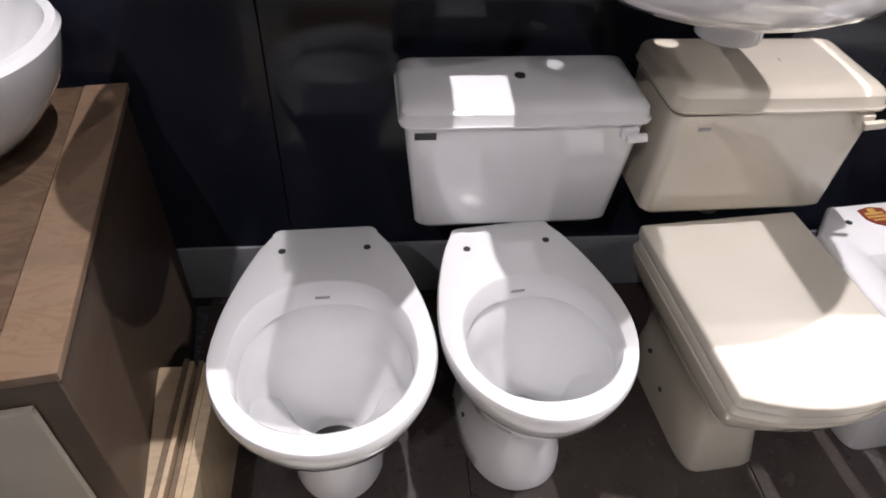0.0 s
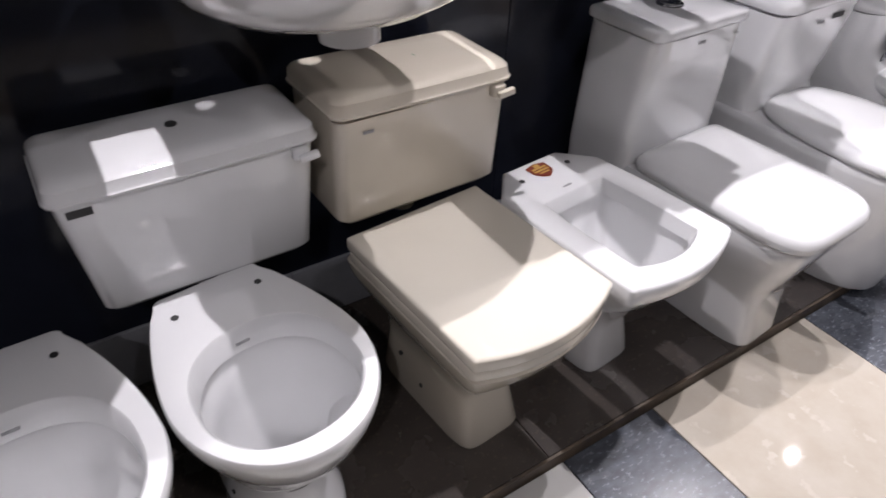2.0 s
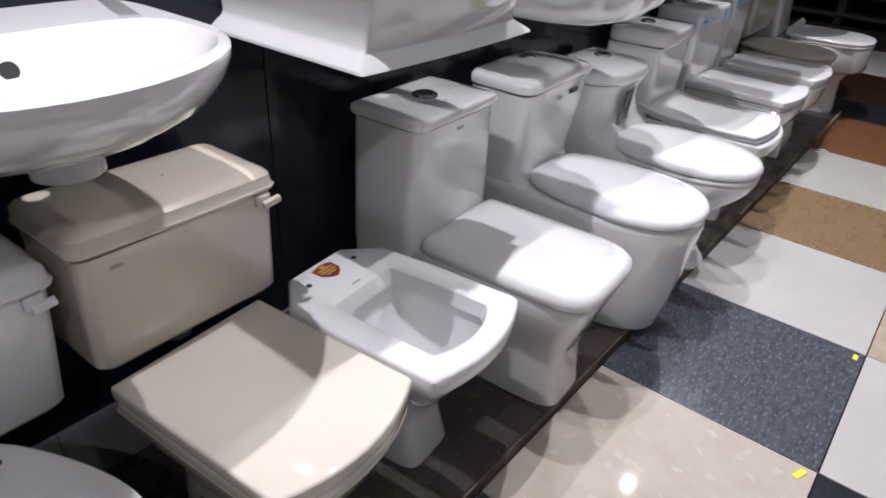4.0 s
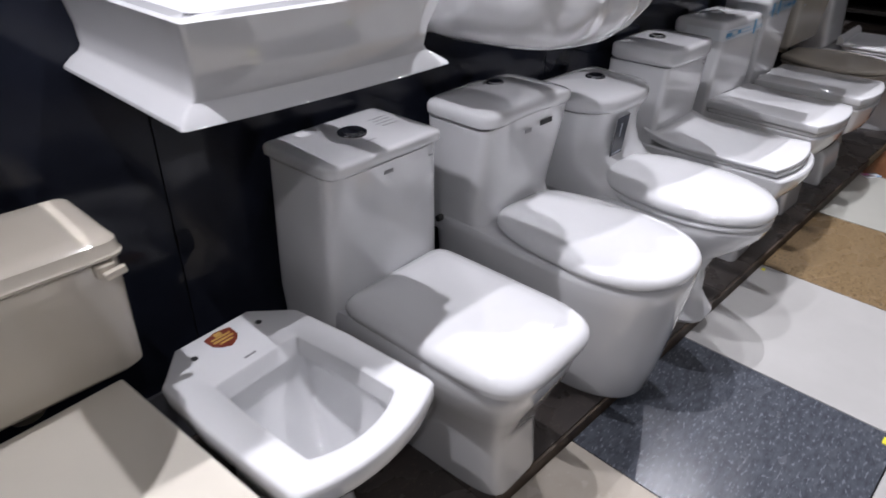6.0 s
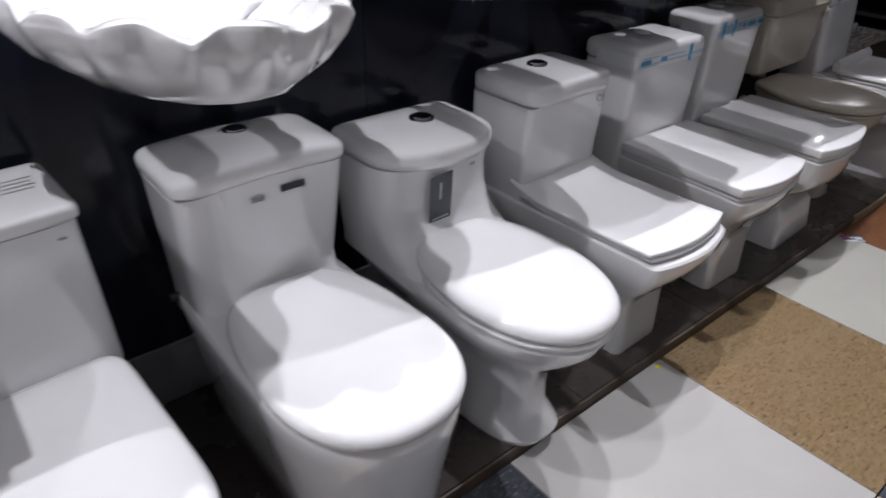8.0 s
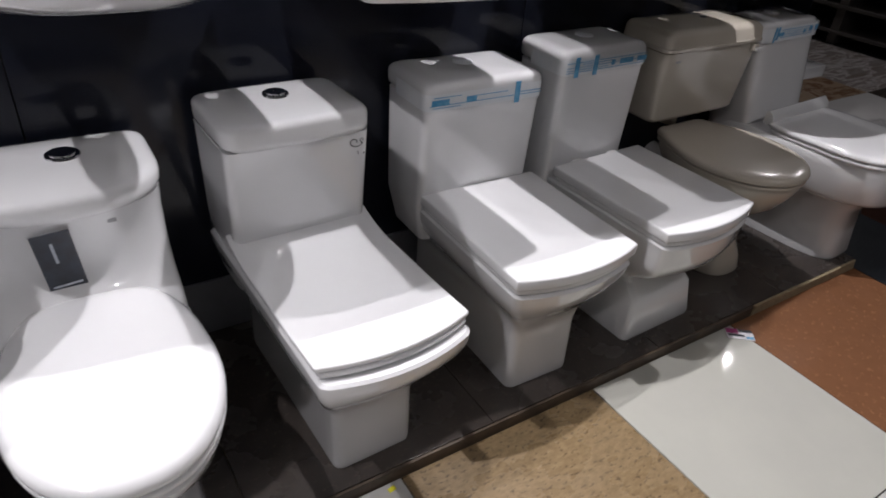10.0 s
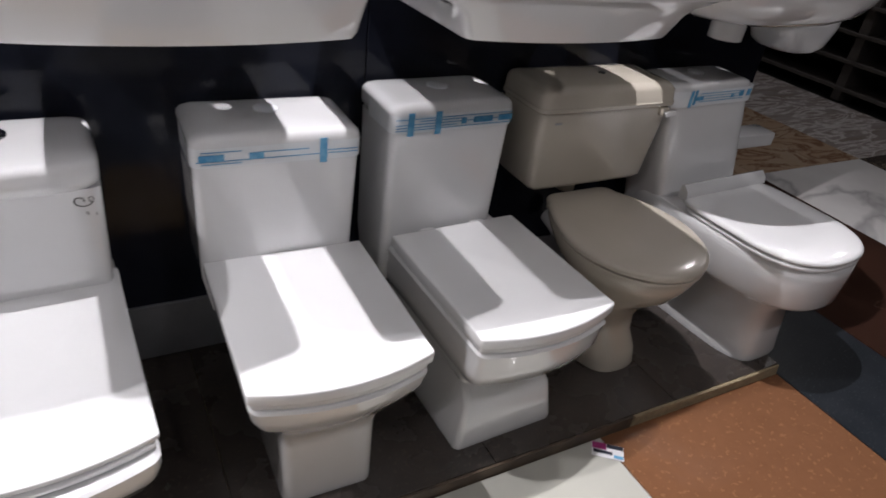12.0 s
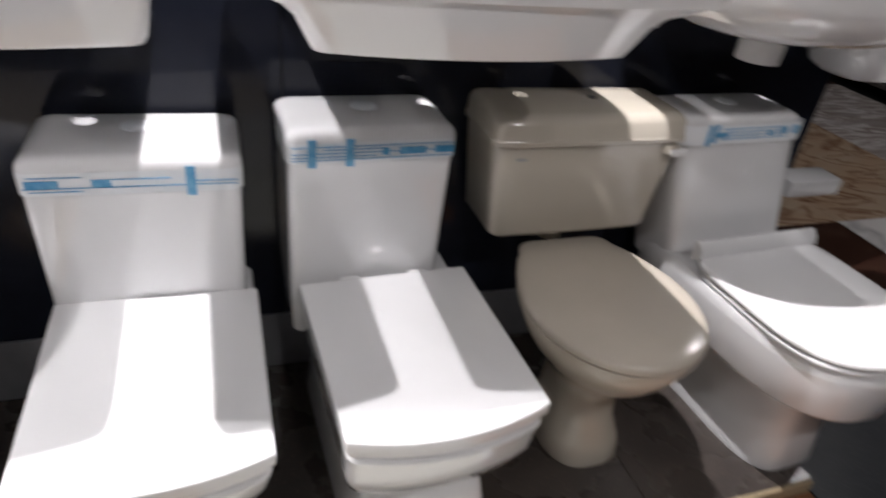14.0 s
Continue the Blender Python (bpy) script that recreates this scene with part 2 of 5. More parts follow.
def rrect(w, yb, yf, rf, rb, bow=0.0, tb=1.0, dx=0.0, ch=None):
    """A rectangle with rounded or chamfered corners and a bowed front, as 64 points."""
    wb = w * tb
    ym = (yb + yf) / 2
    cx, cy = ch if ch else (rb, rb)
    half = [(w + (wb - w) * i / 8, ym + (yb - cy - ym) * i / 8) for i in range(8)]
    if ch:
        corner = [(wb - cx * i / 4, yb - cy + cy * i / 4) for i in range(5)]
    else:
        corner = [(wb - rb + rb * math.cos(math.pi / 8 * i), yb - rb + rb * math.sin(math.pi / 8 * i)) for i in range(5)]
    back = [((wb - cx) * (1 - i / 4.0), yb) for i in range(1, 5)]
    right = half + corner + back          # 16 points, from the side's middle to the back's middle
    left = [(-x, y) for x, y in right[::-1]][1:]
    fr = []
    for i in range(1, 8):
        fr.append((-w, ym + (yf + rf - ym) * i / 7))
    for i in range(1, 5):
        a = math.pi / 8 * i
        fr.append((-w + rf - rf * math.cos(a), yf + rf - rf * math.sin(a)))
    for i in range(1, 6):
        fr.append(((-w + rf) * (1 - i / 5.0), yf))
    front = fr + [(-x, y) for x, y in fr[::-1]][1:]
    pts = right + left + front
    res = []
    for x, y in pts:
        t = max(0.0, min(1.0, (ym - y) / (ym - yf)))
        res.append((x + dx, y - bow * t ** 4 * (1 - (x / w) ** 2)))
    return res


def pan_ring(w, wb, yb, ym, yf, r=0.03, nf=2.0, dx=0.0):
    """A pan's outline: straight back of half width wb, sides that swell to w at ym, half-oval front. 64 points."""
    side = []
    for i in range(8):
        t = i / 8
        y = ym + (yb - r - ym) * t
        side.append((w + (wb + (w - wb) * 0.06 - w) * t ** 1.7, y))
    corner = [(wb - r + r * math.cos(math.pi / 8 * i), yb - r + r * math.sin(math.pi / 8 * i)) for i in range(5)]
    back = [((wb - r) * (1 - i / 3.0), yb) for i in range(1, 4)]
    right = side + corner + back
    left = [(-x, y) for x, y in right[::-1]][1:]
    front = []
    n = 64 - len(right) - len(left)
    for i in range(n):
        a = math.pi + math.pi * (i + 1) / (n + 1)
        c, s = math.cos(a), math.sin(a)
        front.append((w * math.copysign(abs(c) ** (2 / nf), c), ym + (ym - yf) * -abs(s) ** (2 / nf)))
    return [(x + dx, y) for x, y in right + left + front]


def ring(w, yb, yf, nf=2.0, nb=3.5, tb=1.0, bow=0.0, mid=0.5, n=64, dx=0.0):
    """An outline: half width w, back at yb, front at yf; nf and nb square off the front and back, tb narrows the back, bow curves the front."""
    if nf >= 8 and nb >= 8:
        return rrect(w, yb, yf, min(0.45 * w, 2.2 / nf ** 2.2), min(0.45 * w, 2.2 / nb ** 2.2), bow, tb, dx)
    yc = yb + (yf - yb) * mid
    out = []
    for i in range(n):
        a = 2 * math.pi * i / n
        c, s = math.cos(a), math.sin(a)
        e = 2 / (nb if s > 0 else nf)
        x = w * math.copysign(abs(c) ** e, c)
        k = abs(s) ** e
        if s > 0:
            y = yc + (yb - yc) * k
            x *= 1 + (tb - 1) * k ** 1.6
        else:
            y = yc - (yc - yf) * k
            y -= bow * k * (1 - (x / w) ** 2)
        out.append((x + dx, y))
    return out


def loft(bm, rows, cap0=True, cap1=True):
    """Rows of (z, outline), joined from one to the next."""
    loops = [[bm.verts.new((x, y - PIV, z - PT)) for x, y in pts] for z, pts in rows]
    for a, b in zip(loops, loops[1:]):
        for i in range(len(a)):
            j = (i + 1) % len(a)
            bm.faces.new((a[i], a[j], b[j], b[i]))
    if cap0:
        bm.faces.new(loops[0][::-1])
    if cap1:
        bm.faces.new(loops[-1])
    return bm


def slab_rows(z0, z1, w, yb, yf, r=0.008, crown=0.0, **k):
    """Rows of a slab with rounded upper and lower edges and a slight crown."""
    def g(i):
        j = i * min(1.0, (yb - yf) / (2 * w))
        return ring(w - i, yb - j, yf + j, **k)
    e = min(r, max(0.004, z1 - z0 - r - 0.002))      # lower edge
    rows = [(z0, g(e * 0.6)), (z0 + e * 0.5, g(e * 0.08)), (z0 + e, g(0)), (z1 - r, g(0)), (z1 - r * 0.6, g(r * 0.12)), (z1 - r * 0.2, g(r * 0.5)), (z1, g(r * 1.15))]
    if crown:
        s = r * 1.15
        rows += [(z1 + crown * a, g(s + (w * 0.85 - s) * b)) for a, b in ((0.30, 0.12), (0.62, 0.32), (0.88, 0.62), (1.0, 1.0))]
    return rows


def slab(z0, z1, w, yb, yf, r=0.008, crown=0.0, **k):
    return loft(bmesh.new(), slab_rows(z0, z1, w, yb, yf, r, crown, **k))


def box(bm, x0, x1, y0, y1, z0, z1, bevel=0.0, dy=PIV, dz=PT):
    m = Matrix.Translation(((x0 + x1) / 2, (y0 + y1) / 2 - dy, (z0 + z1) / 2 - dz)) @ Matrix.Diagonal((x1 - x0, y1 - y0, z1 - z0, 1))
    vs = bmesh.ops.create_cube(bm, size=1, matrix=m)["verts"]
    if bevel:
        es = list({e for v in vs for e in v.link_edges})
        bmesh.ops.bevel(bm, geom=es, offset=bevel, segments=2, affect="EDGES", profile=0.6)
    return bm


def wbox(name, x0, x1, y0, y1, z0, z1, mat, parent=None, bevel=0.0, label="", smooth=False):
    """A box in world metres."""
    return finish(name, box(bmesh.new(), x0, x1, y0, y1, z0, z1, bevel, 0, 0), mat, parent, label, smooth)


def disc(bm, x, y, z, r, h, seg=28, tilt=0.0, ry=1.0, bevel=0.0):
    """A short cylinder that stands on z, with a rounded upper edge."""
    prof = [(r, 0), (r, h - bevel), (r - bevel * 0.3, h - bevel * 0.3), (r - bevel, h)] if bevel else [(r, 0), (r, h)]
    base = Matrix.Translation((x, y - PIV, z - PT)) @ Matrix.Rotation(tilt, 4, "X")
    loops = [[bm.verts.new(base @ Vector((p * math.cos(2 * math.pi * i / seg), ry * p * math.sin(2 * math.pi * i / seg), q))) for i in range(seg)] for p, q in prof]
    for a, b in zip(loops, loops[1:]):
        for i in range(seg):
            bm.faces.new((a[i], a[(i + 1) % seg], b[(i + 1) % seg], b[i]))
    bm.faces.new(loops[0][::-1])
    bm.faces.new(loops[-1])
    return bm


def push_button(parent, x, y, z, r=0.027, tilt=0.0):
    """A round chrome dual-flush button: dark collar, bright split cap."""
    b = part("flush_button", disc(bmesh.new(), x, y, z - 0.002, r, 0.008, tilt=tilt, bevel=0.003), CHROME, parent, "round chrome flush button")
    bm = bmesh.new()
    for s in (-1, 1):
        seg = 14
        top = [bm.verts.new(Vector((x + s * 0.0012 + s * r * 0.74 * math.cos(a), y - PIV + r * 0.74 * math.sin(a), z - PT + 0.009))) for a in [math.pi * (i / seg - 0.5) for i in range(seg + 1)]]
        low = [bm.verts.new(v.co - Vector((0, 0, 0.004))) for v in top]
        bm.faces.new(top if s > 0 else top[::-1])
        for i in range(seg + 1):
            j = (i + 1) % (seg + 1)
            bm.faces.new((top[i], top[j], low[j], low[i]))
    part("button_half", bm, CHROME, b, smooth=False)
    return b


def hole(parent, x, y, z, r=0.007, name="fixing_hole"):
    part(name, disc(bmesh.new(), x, y, z - 0.0005, r, 0.0012, seg=16), DARK, parent, "dark fixing hole")


def plate(parent, name, mat, x, y, z, w, h, label="", facing="front", t=0.0012):
    """A thin label: on a face that looks to the front, or lying on a top."""
    if facing == "front":
        bm = box(bmesh.new(), x - w / 2, x + w / 2, y - t, y, z - h / 2, z + h / 2)
    else:
        bm = box(bmesh.new(), x - w / 2, x + w / 2, y - h / 2, y + h / 2, z, z + t)
    return part(name, bm, mat, parent, label, smooth=False)


def bowl_rows(rim, w, yb, yf, depth, lip=0.045, drain=0.04, dy=0.09, **k):
    """The inside of an open pan, from the rim's inner edge down to the drain."""
    q = dict(k)
    rows = [(rim, ring(w + 0.004, yb + 0.004, yf - 0.004, **q)), (rim - 0.004, ring(w, yb, yf, **q)), (rim - lip, ring(w - 0.006, yb - 0.012, yf + 0.006, **q)),
            (rim - lip - 0.004, ring(w + 0.008, yb + 0.002, yf - 0.006, **q)), (rim - lip - 0.03, ring(w - 0.006, yb - 0.02, yf + 0.006, **q))]
    for f in (0.25, 0.45, 0.65, 0.82, 0.94, 1.0):
        s = 1 - (1 - drain / w) * f ** 1.5
        c = yf + dy
        rows.append((rim - lip - 0.03 - (depth - lip - 0.03) * f ** 0.85, ring(w * s, c + (yb - 0.02 - c) * s, c + (yf + 0.006 - c) * s, **q)))
    return rows


# ---- setting ----
def build_setting():
    far_x, near_y, far_y = 13.0, -4.2, 5.2
    fl = tagged(wbox("floor", -2.6, far_x, near_y, far_y, -0.12, -0.012, FLOORBASE), "dark screed under the loose display tiles", "floor", kind="structure")
    tagged(wbox("ceiling", -2.6, far_x, near_y, far_y, CEIL, CEIL + 0.1, PAINT), "plain pale painted showroom ceiling", "ceiling", kind="structure")
    tagged(wbox("wall_south", -2.6, far_x, near_y - 0.15, near_y, -0.12, CEIL, DIM), "dark painted wall behind the aisle", "wall", kind="structure")
    tagged(wbox("wall_west", -2.75, -2.6, near_y, far_y, -0.12, CEIL, DIM), "dark painted end wall", "wall", kind="structure")
    tagged(wbox("wall_east", far_x, far_x + 0.15, near_y, far_y, -0.12, CEIL, DIM), "dark painted end wall", "wall", kind="structure")
    tagged(wbox("wall_far", -2.6, far_x, far_y, far_y + 0.15, -0.12, CEIL, DIM), "dark painted rear wall", "wall", kind="structure")
    # the black display wall with its panels and grey skirting
    w = tagged(wbox("wall_north", -2.6, 5.04, WALL + 0.008, WALL + 0.12, -0.012, CEIL, JOINT), "black glossy panelled display wall", "wall", kind="structure")
    edges = [-2.6, -1.55, -0.276, 1.005, 2.29, 3.57, 5.04]
    for a, b in zip(edges, edges[1:]):
        for z0, z1 in ((0.205, 1.48), (1.483, CEIL - 0.002)):
            wbox("wall_panel", a + 0.0015, b - 0.0015, WALL, WALL + 0.008, z0, z1, BLACK, w, 0.001)
    x = -2.6
    while x < 5.0:
        e = min(x + 0.6, 5.04)
        wbox("skirting_tile", x + 0.001, e - 0.001, WALL - 0.006, WALL + 0.008, PT, 0.203, SKIRT, w, 0.001)
        x = e
    return fl, w


def build_plinth():
    p = tagged(wbox("plinth", -0.5, 4.755, 0.012, WALL - 0.008, -0.012, PT - 0.012, PLINTH_EDGE), "low plinth of dark brown tiles along the wall", "plinth", kind="structure")
    x = -0.5
    while x < 4.75:
        e = min(x + 0.6, 4.755)
        wbox("tile", x + 0.001, e - 0.001, 0.008, WALL - 0.008, PT - 0.011, PT, PLINTH, p, 0.0015)
        x = e
    # worn ledge along the open edge, raw where the glaze has chipped
    wbox("edge_strip", -0.5, 4.14, 0.001, 0.0075, -0.012, PT - 0.004, WORN_EDGE, p)
    bm = bmesh.new()
    box(bm, 4.145, 4.75, 0.0, 0.0075, -0.012, PT - 0.003, 0, 0, 0)
    bmesh.ops.subdivide_edges(bm, edges=bm.edges, cuts=6)
    for v in bm.verts:
        if v.co.y < 0.004:
            v.co.y += 0.004 * noise.noise(v.co * 30) - 0.001
            v.co.z += 0.004 * noise.noise(v.co * 22)
    finish("chipped_edge", bm, PLINTH_EDGE, p, "chipped raw edge of the tile", False)
    return p


def floor_tile(x0, x1, y0, y1, mat, parent, lift=0.0):
    return wbox("tile", x0 + 0.0018, x1 - 0.0018, y0 + 0.0018, y1 - 0.0018, -0.011, lift, mat, parent, 0.001)


def build_floor_tiles(fl):
    xs = [-2.6, -2.26, -1.66, -1.06, -0.46, 0.14, 0.74, 1.019, 1.621, 2.225, 2.834, 3.434, 4.031, 4.753]
    row0 = [T_DARK, T_TAN, T_WHITE, T_DARK, T_IVORY, T_WHITE, T_DARK, T_CREAM, T_DARK, T_WHITE, T_TAN, T_IVORY, T_RUST]
    row1 = [T_WHITE, T_RUST, T_DARK, T_WHITE, T_TAN, T_BLACK, T_STONE, T_BLACK, T_WHITE, T_STONE, T_DARK, T_WHITE, T_DARK]
    rowm = [T_CREAM, T_DARK, T_WHITE]
    for a, b, m, q in zip(xs, xs[1:], row0, row1):
        floor_tile(a, b, -0.6, -0.001, m, fl)
        floor_tile(a, b, -1.2, -0.6, q, fl)
        for j in range(3):
            floor_tile(a, b, -1.8 - 0.6 * j, -1.2 - 0.6 * j, rowm[(j + int(a * 7)) % 3], fl)
    floor_tile(-2.6, -0.5, 0.0, WALL - 0.01, T_DARK, fl)
    # beyond the plinth: charcoal strip, then large polished slabs
    floor_tile(4.755, 5.21, -0.6, 0.6, T_BLACK, fl)
    floor_tile(4.755, 5.21, 0.6, 1.15, T_BLACK, fl)
    for j in range(4):
        floor_tile(4.755, 5.21, -1.2 - 0.6 * j, -0.6 - 0.6 * j, T_BLACK, fl)
    cols = [(5.21, 6.03), (6.03, 6.95), (6.95, 7.88)]
    rows = [(1.15, 2.95, (S_RUSTY, S_RUSTY, S_GREY)), (-0.65, 1.15, (S_BROWN, S_WHITE, S_DARK)), (-2.45, -0.65, (S_GREY, S_DARK, S_BROWN)), (-4.2, -2.45, (S_DARK, S_BROWN, S_WHITE)), (2.95, 4.75, (S_DARK, S_GREY, S_BROWN))]
    for y0, y1, mats in rows:
        for (x0, x1), m in zip(cols, mats):
            floor_tile(x0, x1, y0, y1, m, fl)
    for i in range(3):
        floor_tile(5.21 - 0.9 * (i + 1), 5.21 - 0.9 * i, 1.15, 2.95, (S_DARK, S_GREY, S_BROWN)[i], fl)


floor_ob, wall_ob = build_setting()
build_plinth()


# ---- toilets ----
def seat_bolts(parent, xs, y, z, mat):
    for x in xs:
        part("hinge", slab(z, z + 0.016, 0.022, y + 0.012, y - 0.012, 0.004, nf=4, nb=4, dx=x), mat, parent)


def round_pan(m, mat, label, dark_drain=False, foot=0.107, neck=0.082, marks=True, front=-0.02, w=0.178):
    """An open round pan on a waisted pedestal, with no seat."""
    t = thing("toilet_pan", label, "toilet", m, "toilets on the plinth")
    ym = front + 0.195
    def P(i, z=0.0):
        return pan_ring(w - i, 0.102 - i * 0.6, 0.458 - i, ym, front + i, 0.018)
    rows = [(PT, ring(foot - 0.004, 0.40, 0.095, 2.2, 3)), (0.042, ring(foot, 0.405, 0.09, 2.2, 3)), (0.075, ring(foot - 0.004, 0.40, 0.095, 2.2, 3)), (0.12, ring(neck + 0.008, 0.385, 0.12, 2.2, 3)),
            (0.19, ring(neck, 0.38, 0.135, 2.2, 3)), (0.25, ring(neck + 0.02, 0.395, 0.115, 2.2, 3)), (0.31, P(w * 0.26)),
            (0.365, P(w * 0.09)), (0.40, P(w * 0.02)), (0.418, P(0)), (0.432, P(0)), (0.438, P(0.003)), (0.441, P(0.010))]
    rows += bowl_rows(0.441, w - 0.038, 0.305, front + 0.038, 0.27, drain=0.045, dy=0.155, nf=2.1, nb=2.3, mid=0.55)
    part("pan_body", loft(bmesh.new(), rows, True, True), mat, t)
    # the bowl is closed here: the disc's dark colour gives the drain's shade
    part("drain", disc(bmesh.new(), 0, front + 0.168, 0.1725, 0.050, 0.014, ry=0.78), DARK if dark_drain else SHADE, t, "dark disc for the shaded drain opening")
    for x in (-0.079, 0.079):
        hole(t, x, 0.392, 0.441)
    if marks:
        plate(t, "printed_mark", GREYPRINT, -0.005, 0.291, 0.418, 0.026, 0.006, "small grey printed mark")
    for s in (-1, 1):
        bm = disc(bmesh.new(), 0, 0, 0, 0.005, 0.004, seg=12)
        bmesh.ops.transform(bm, verts=bm.verts, matrix=Matrix.Translation((s * (foot - 0.01), 0.05, 0.062)) @ Matrix.Rotation(s * math.pi / 2, 4, "Y") @ Matrix.Translation((0, PIV, PT)))
        part("bolt_hole", bm, DARK, t)
    return t


def low_cistern(m, mat, label, w_top, w_bot, z0, z1, zl, yf, lever_side=1, badge=True, plug=DARK, yb=0.65, plug_x=0.0, lever_mat=None, loose=0.0):
    """A separate low-level cistern: tapering tank, overhanging curved lid, front lever."""
    t = thing("cistern", label, "cistern", m, "cisterns")
    q = dict(nf=8, nb=9, mid=0.5)
    rows = [(z0, ring(w_bot - 0.03, yb - 0.02, yf + 0.045, **q)), (z0 + 0.006, ring(w_bot - 0.012, yb - 0.008, yf + 0.026, **q)), (z0 + 0.02, ring(w_bot, yb, yf + 0.016, **q)), (zl - 0.003, ring(w_top - 0.009, yb, yf + 0.003, **q))]
    part("tank", loft(bmesh.new(), rows), mat, t)
    q2 = dict(nf=8, nb=9, mid=0.5, bow=0.004)
    h = z1 - zl
    rows = [(zl, ring(w_top - 0.005, yb, yf - 0.001, **q2)), (zl + 0.003, ring(w_top - 0.001, yb, yf - 0.005, **q2)), (zl + h * 0.20, ring(w_top, yb, yf - 0.006, **q2)), (zl + h * 0.24, ring(w_top - 0.002, yb, yf - 0.004, **q2)), (zl + h * 0.27, ring(w_top - 0.003, yb, yf - 0.003, **q2)), (zl + h * 0.72, ring(w_top - 0.005, yb, yf + 0.001, **q2)),
            (zl + h * 0.86, ring(w_top - 0.010, yb - 0.002, yf + 0.009, **q2)), (z1 - h * 0.05, ring(w_top - 0.016, yb - 0.006, yf + 0.018, **q2)), (z1, ring(w_top - 0.026, yb - 0.014, yf + 0.032, **q2)), (z1 + 0.003, ring(w_top - 0.09, yb - 0.05, yf + 0.085, **q2))]
    lid = part("tank_lid", loft(bmesh.new(), rows), mat, t)
    if loose:      # the lid has slipped and stands open at one end
        lid.matrix_basis = Matrix.Translation((w_top, 0, zl - PT)) @ Matrix.Rotation(radians(loose), 4, "Y") @ Matrix.Rotation(radians(0.5), 4, "Z") @ Matrix.Translation((-w_top, 0, PT - zl))
        # dark sheet on the capped tank, painting the shade in the lid's gap
        part("tank_gap_shade", box(bmesh.new(), -w_top + 0.03, w_top - 0.03, yf + 0.025, yb - 0.02, zl - 0.0028, zl - 0.0012), DARK, t, "dark sheet for the shade under the loose lid", False)
    part("plug", disc(bmesh.new(), plug_x, yf + 0.105, z1 + 0.002, 0.010, 0.004, bevel=0.001), plug, t, "small round plug in the lid")
    lx = lever_side * (w_top - 0.040)
    b = part("lever_mount", slab(zl - 0.026, zl - 0.002, 0.016, yf + 0.01, yf - 0.012, 0.004, nf=3, nb=4, dx=lx), mat, t)
    bm = bmesh.new()
    box(bm, -0.022, 0.014, -0.006, 0.006, -0.007, 0.006, 0.003, 0, 0)
    bmesh.ops.transform(bm, verts=bm.verts, matrix=Matrix.Translation((lx + lever_side * 0.012, yf - 0.020 - PIV, zl - 0.014 - PT)) @ Matrix.Rotation(radians(-12 * lever_side), 4, "Y") @ Matrix.Rotation(radians(-8 * lever_side), 4, "Z"))
    part("lever", bm, lever_mat or mat, t, "flush lever on the tank's corner", True)
    if badge:
        plate(t, "badge", INK, -w_top + 0.046, yf + 0.0035, zl - 0.016, 0.038, 0.014, "dark rectangular badge")
    else:
        plate(t, "printed_mark", GREYPRINT, -w_top + 0.07, yf + 0.0035, zl - 0.03, 0.022, 0.006, "small grey printed mark")
    bm = bmesh.new()
    disc(bm, 0, yf + 0.11, z0 - 0.05, 0.03, 0.055, seg=20)
    part("flush_pipe", bm, mat, t)
    return t


def square_coupled(m):
    """Cream pan with a closed thick square seat."""
    t = thing("square_toilet", "cream ceramic toilet pan with a closed square lid and bowed front", "toilet", m, "toilets on the plinth")
    k = dict(nf=9, nb=9, mid=0.5)
    rows = [(PT, ring(0.084, 0.45, 0.112, 6, 6)), (0.045, ring(0.086, 0.452, 0.11, 6, 6)), (0.16, ring(0.074, 0.44, 0.14, 5, 6)), (0.22, ring(0.082, 0.44, 0.13, 5, 6)), (0.27, ring(0.105, 0.44, 0.10, 6, 7, bow=0.01)),
            (0.33, ring(0.138, 0.44, 0.055, bow=0.025, **k)), (0.375, ring(0.156, 0.44, 0.032, bow=0.035, **k)), (0.405, ring(0.162, 0.44, 0.025, bow=0.04, **k)), (0.411, ring(0.158, 0.436, 0.03, bow=0.04, **k))]
    part("pan_body", loft(bmesh.new(), rows), CREAM, t)
    for x in (-1, 1):
        for y, z in ((0.28, 0.10), (0.36, 0.135)):
            bm = disc(bmesh.new(), 0, 0, 0, 0.0055, 0.006, seg=12)
            bmesh.ops.transform(bm, verts=bm.verts, matrix=Matrix.Translation((x * 0.0765, y - PIV, z - PT)) @ Matrix.Rotation(x * math.pi / 2, 4, "Y") @ Matrix.Translation((0, PIV, PT)))
            part("bolt_hole", bm, DARK, t)
    part("seat", slab(0.413, 0.438, 0.164, 0.418, 0.026, 0.005, nf=12, nb=12, bow=0.042), CREAM_LID, t)
    part("lid", slab(0.4405, 0.471, 0.166, 0.42, 0.022, 0.006, nf=16, nb=16, bow=0.043), CREAM_LID, t)
    seat_bolts(t, (-0.09, 0.09), 0.432, 0.412, CREAM_LID)
    return t


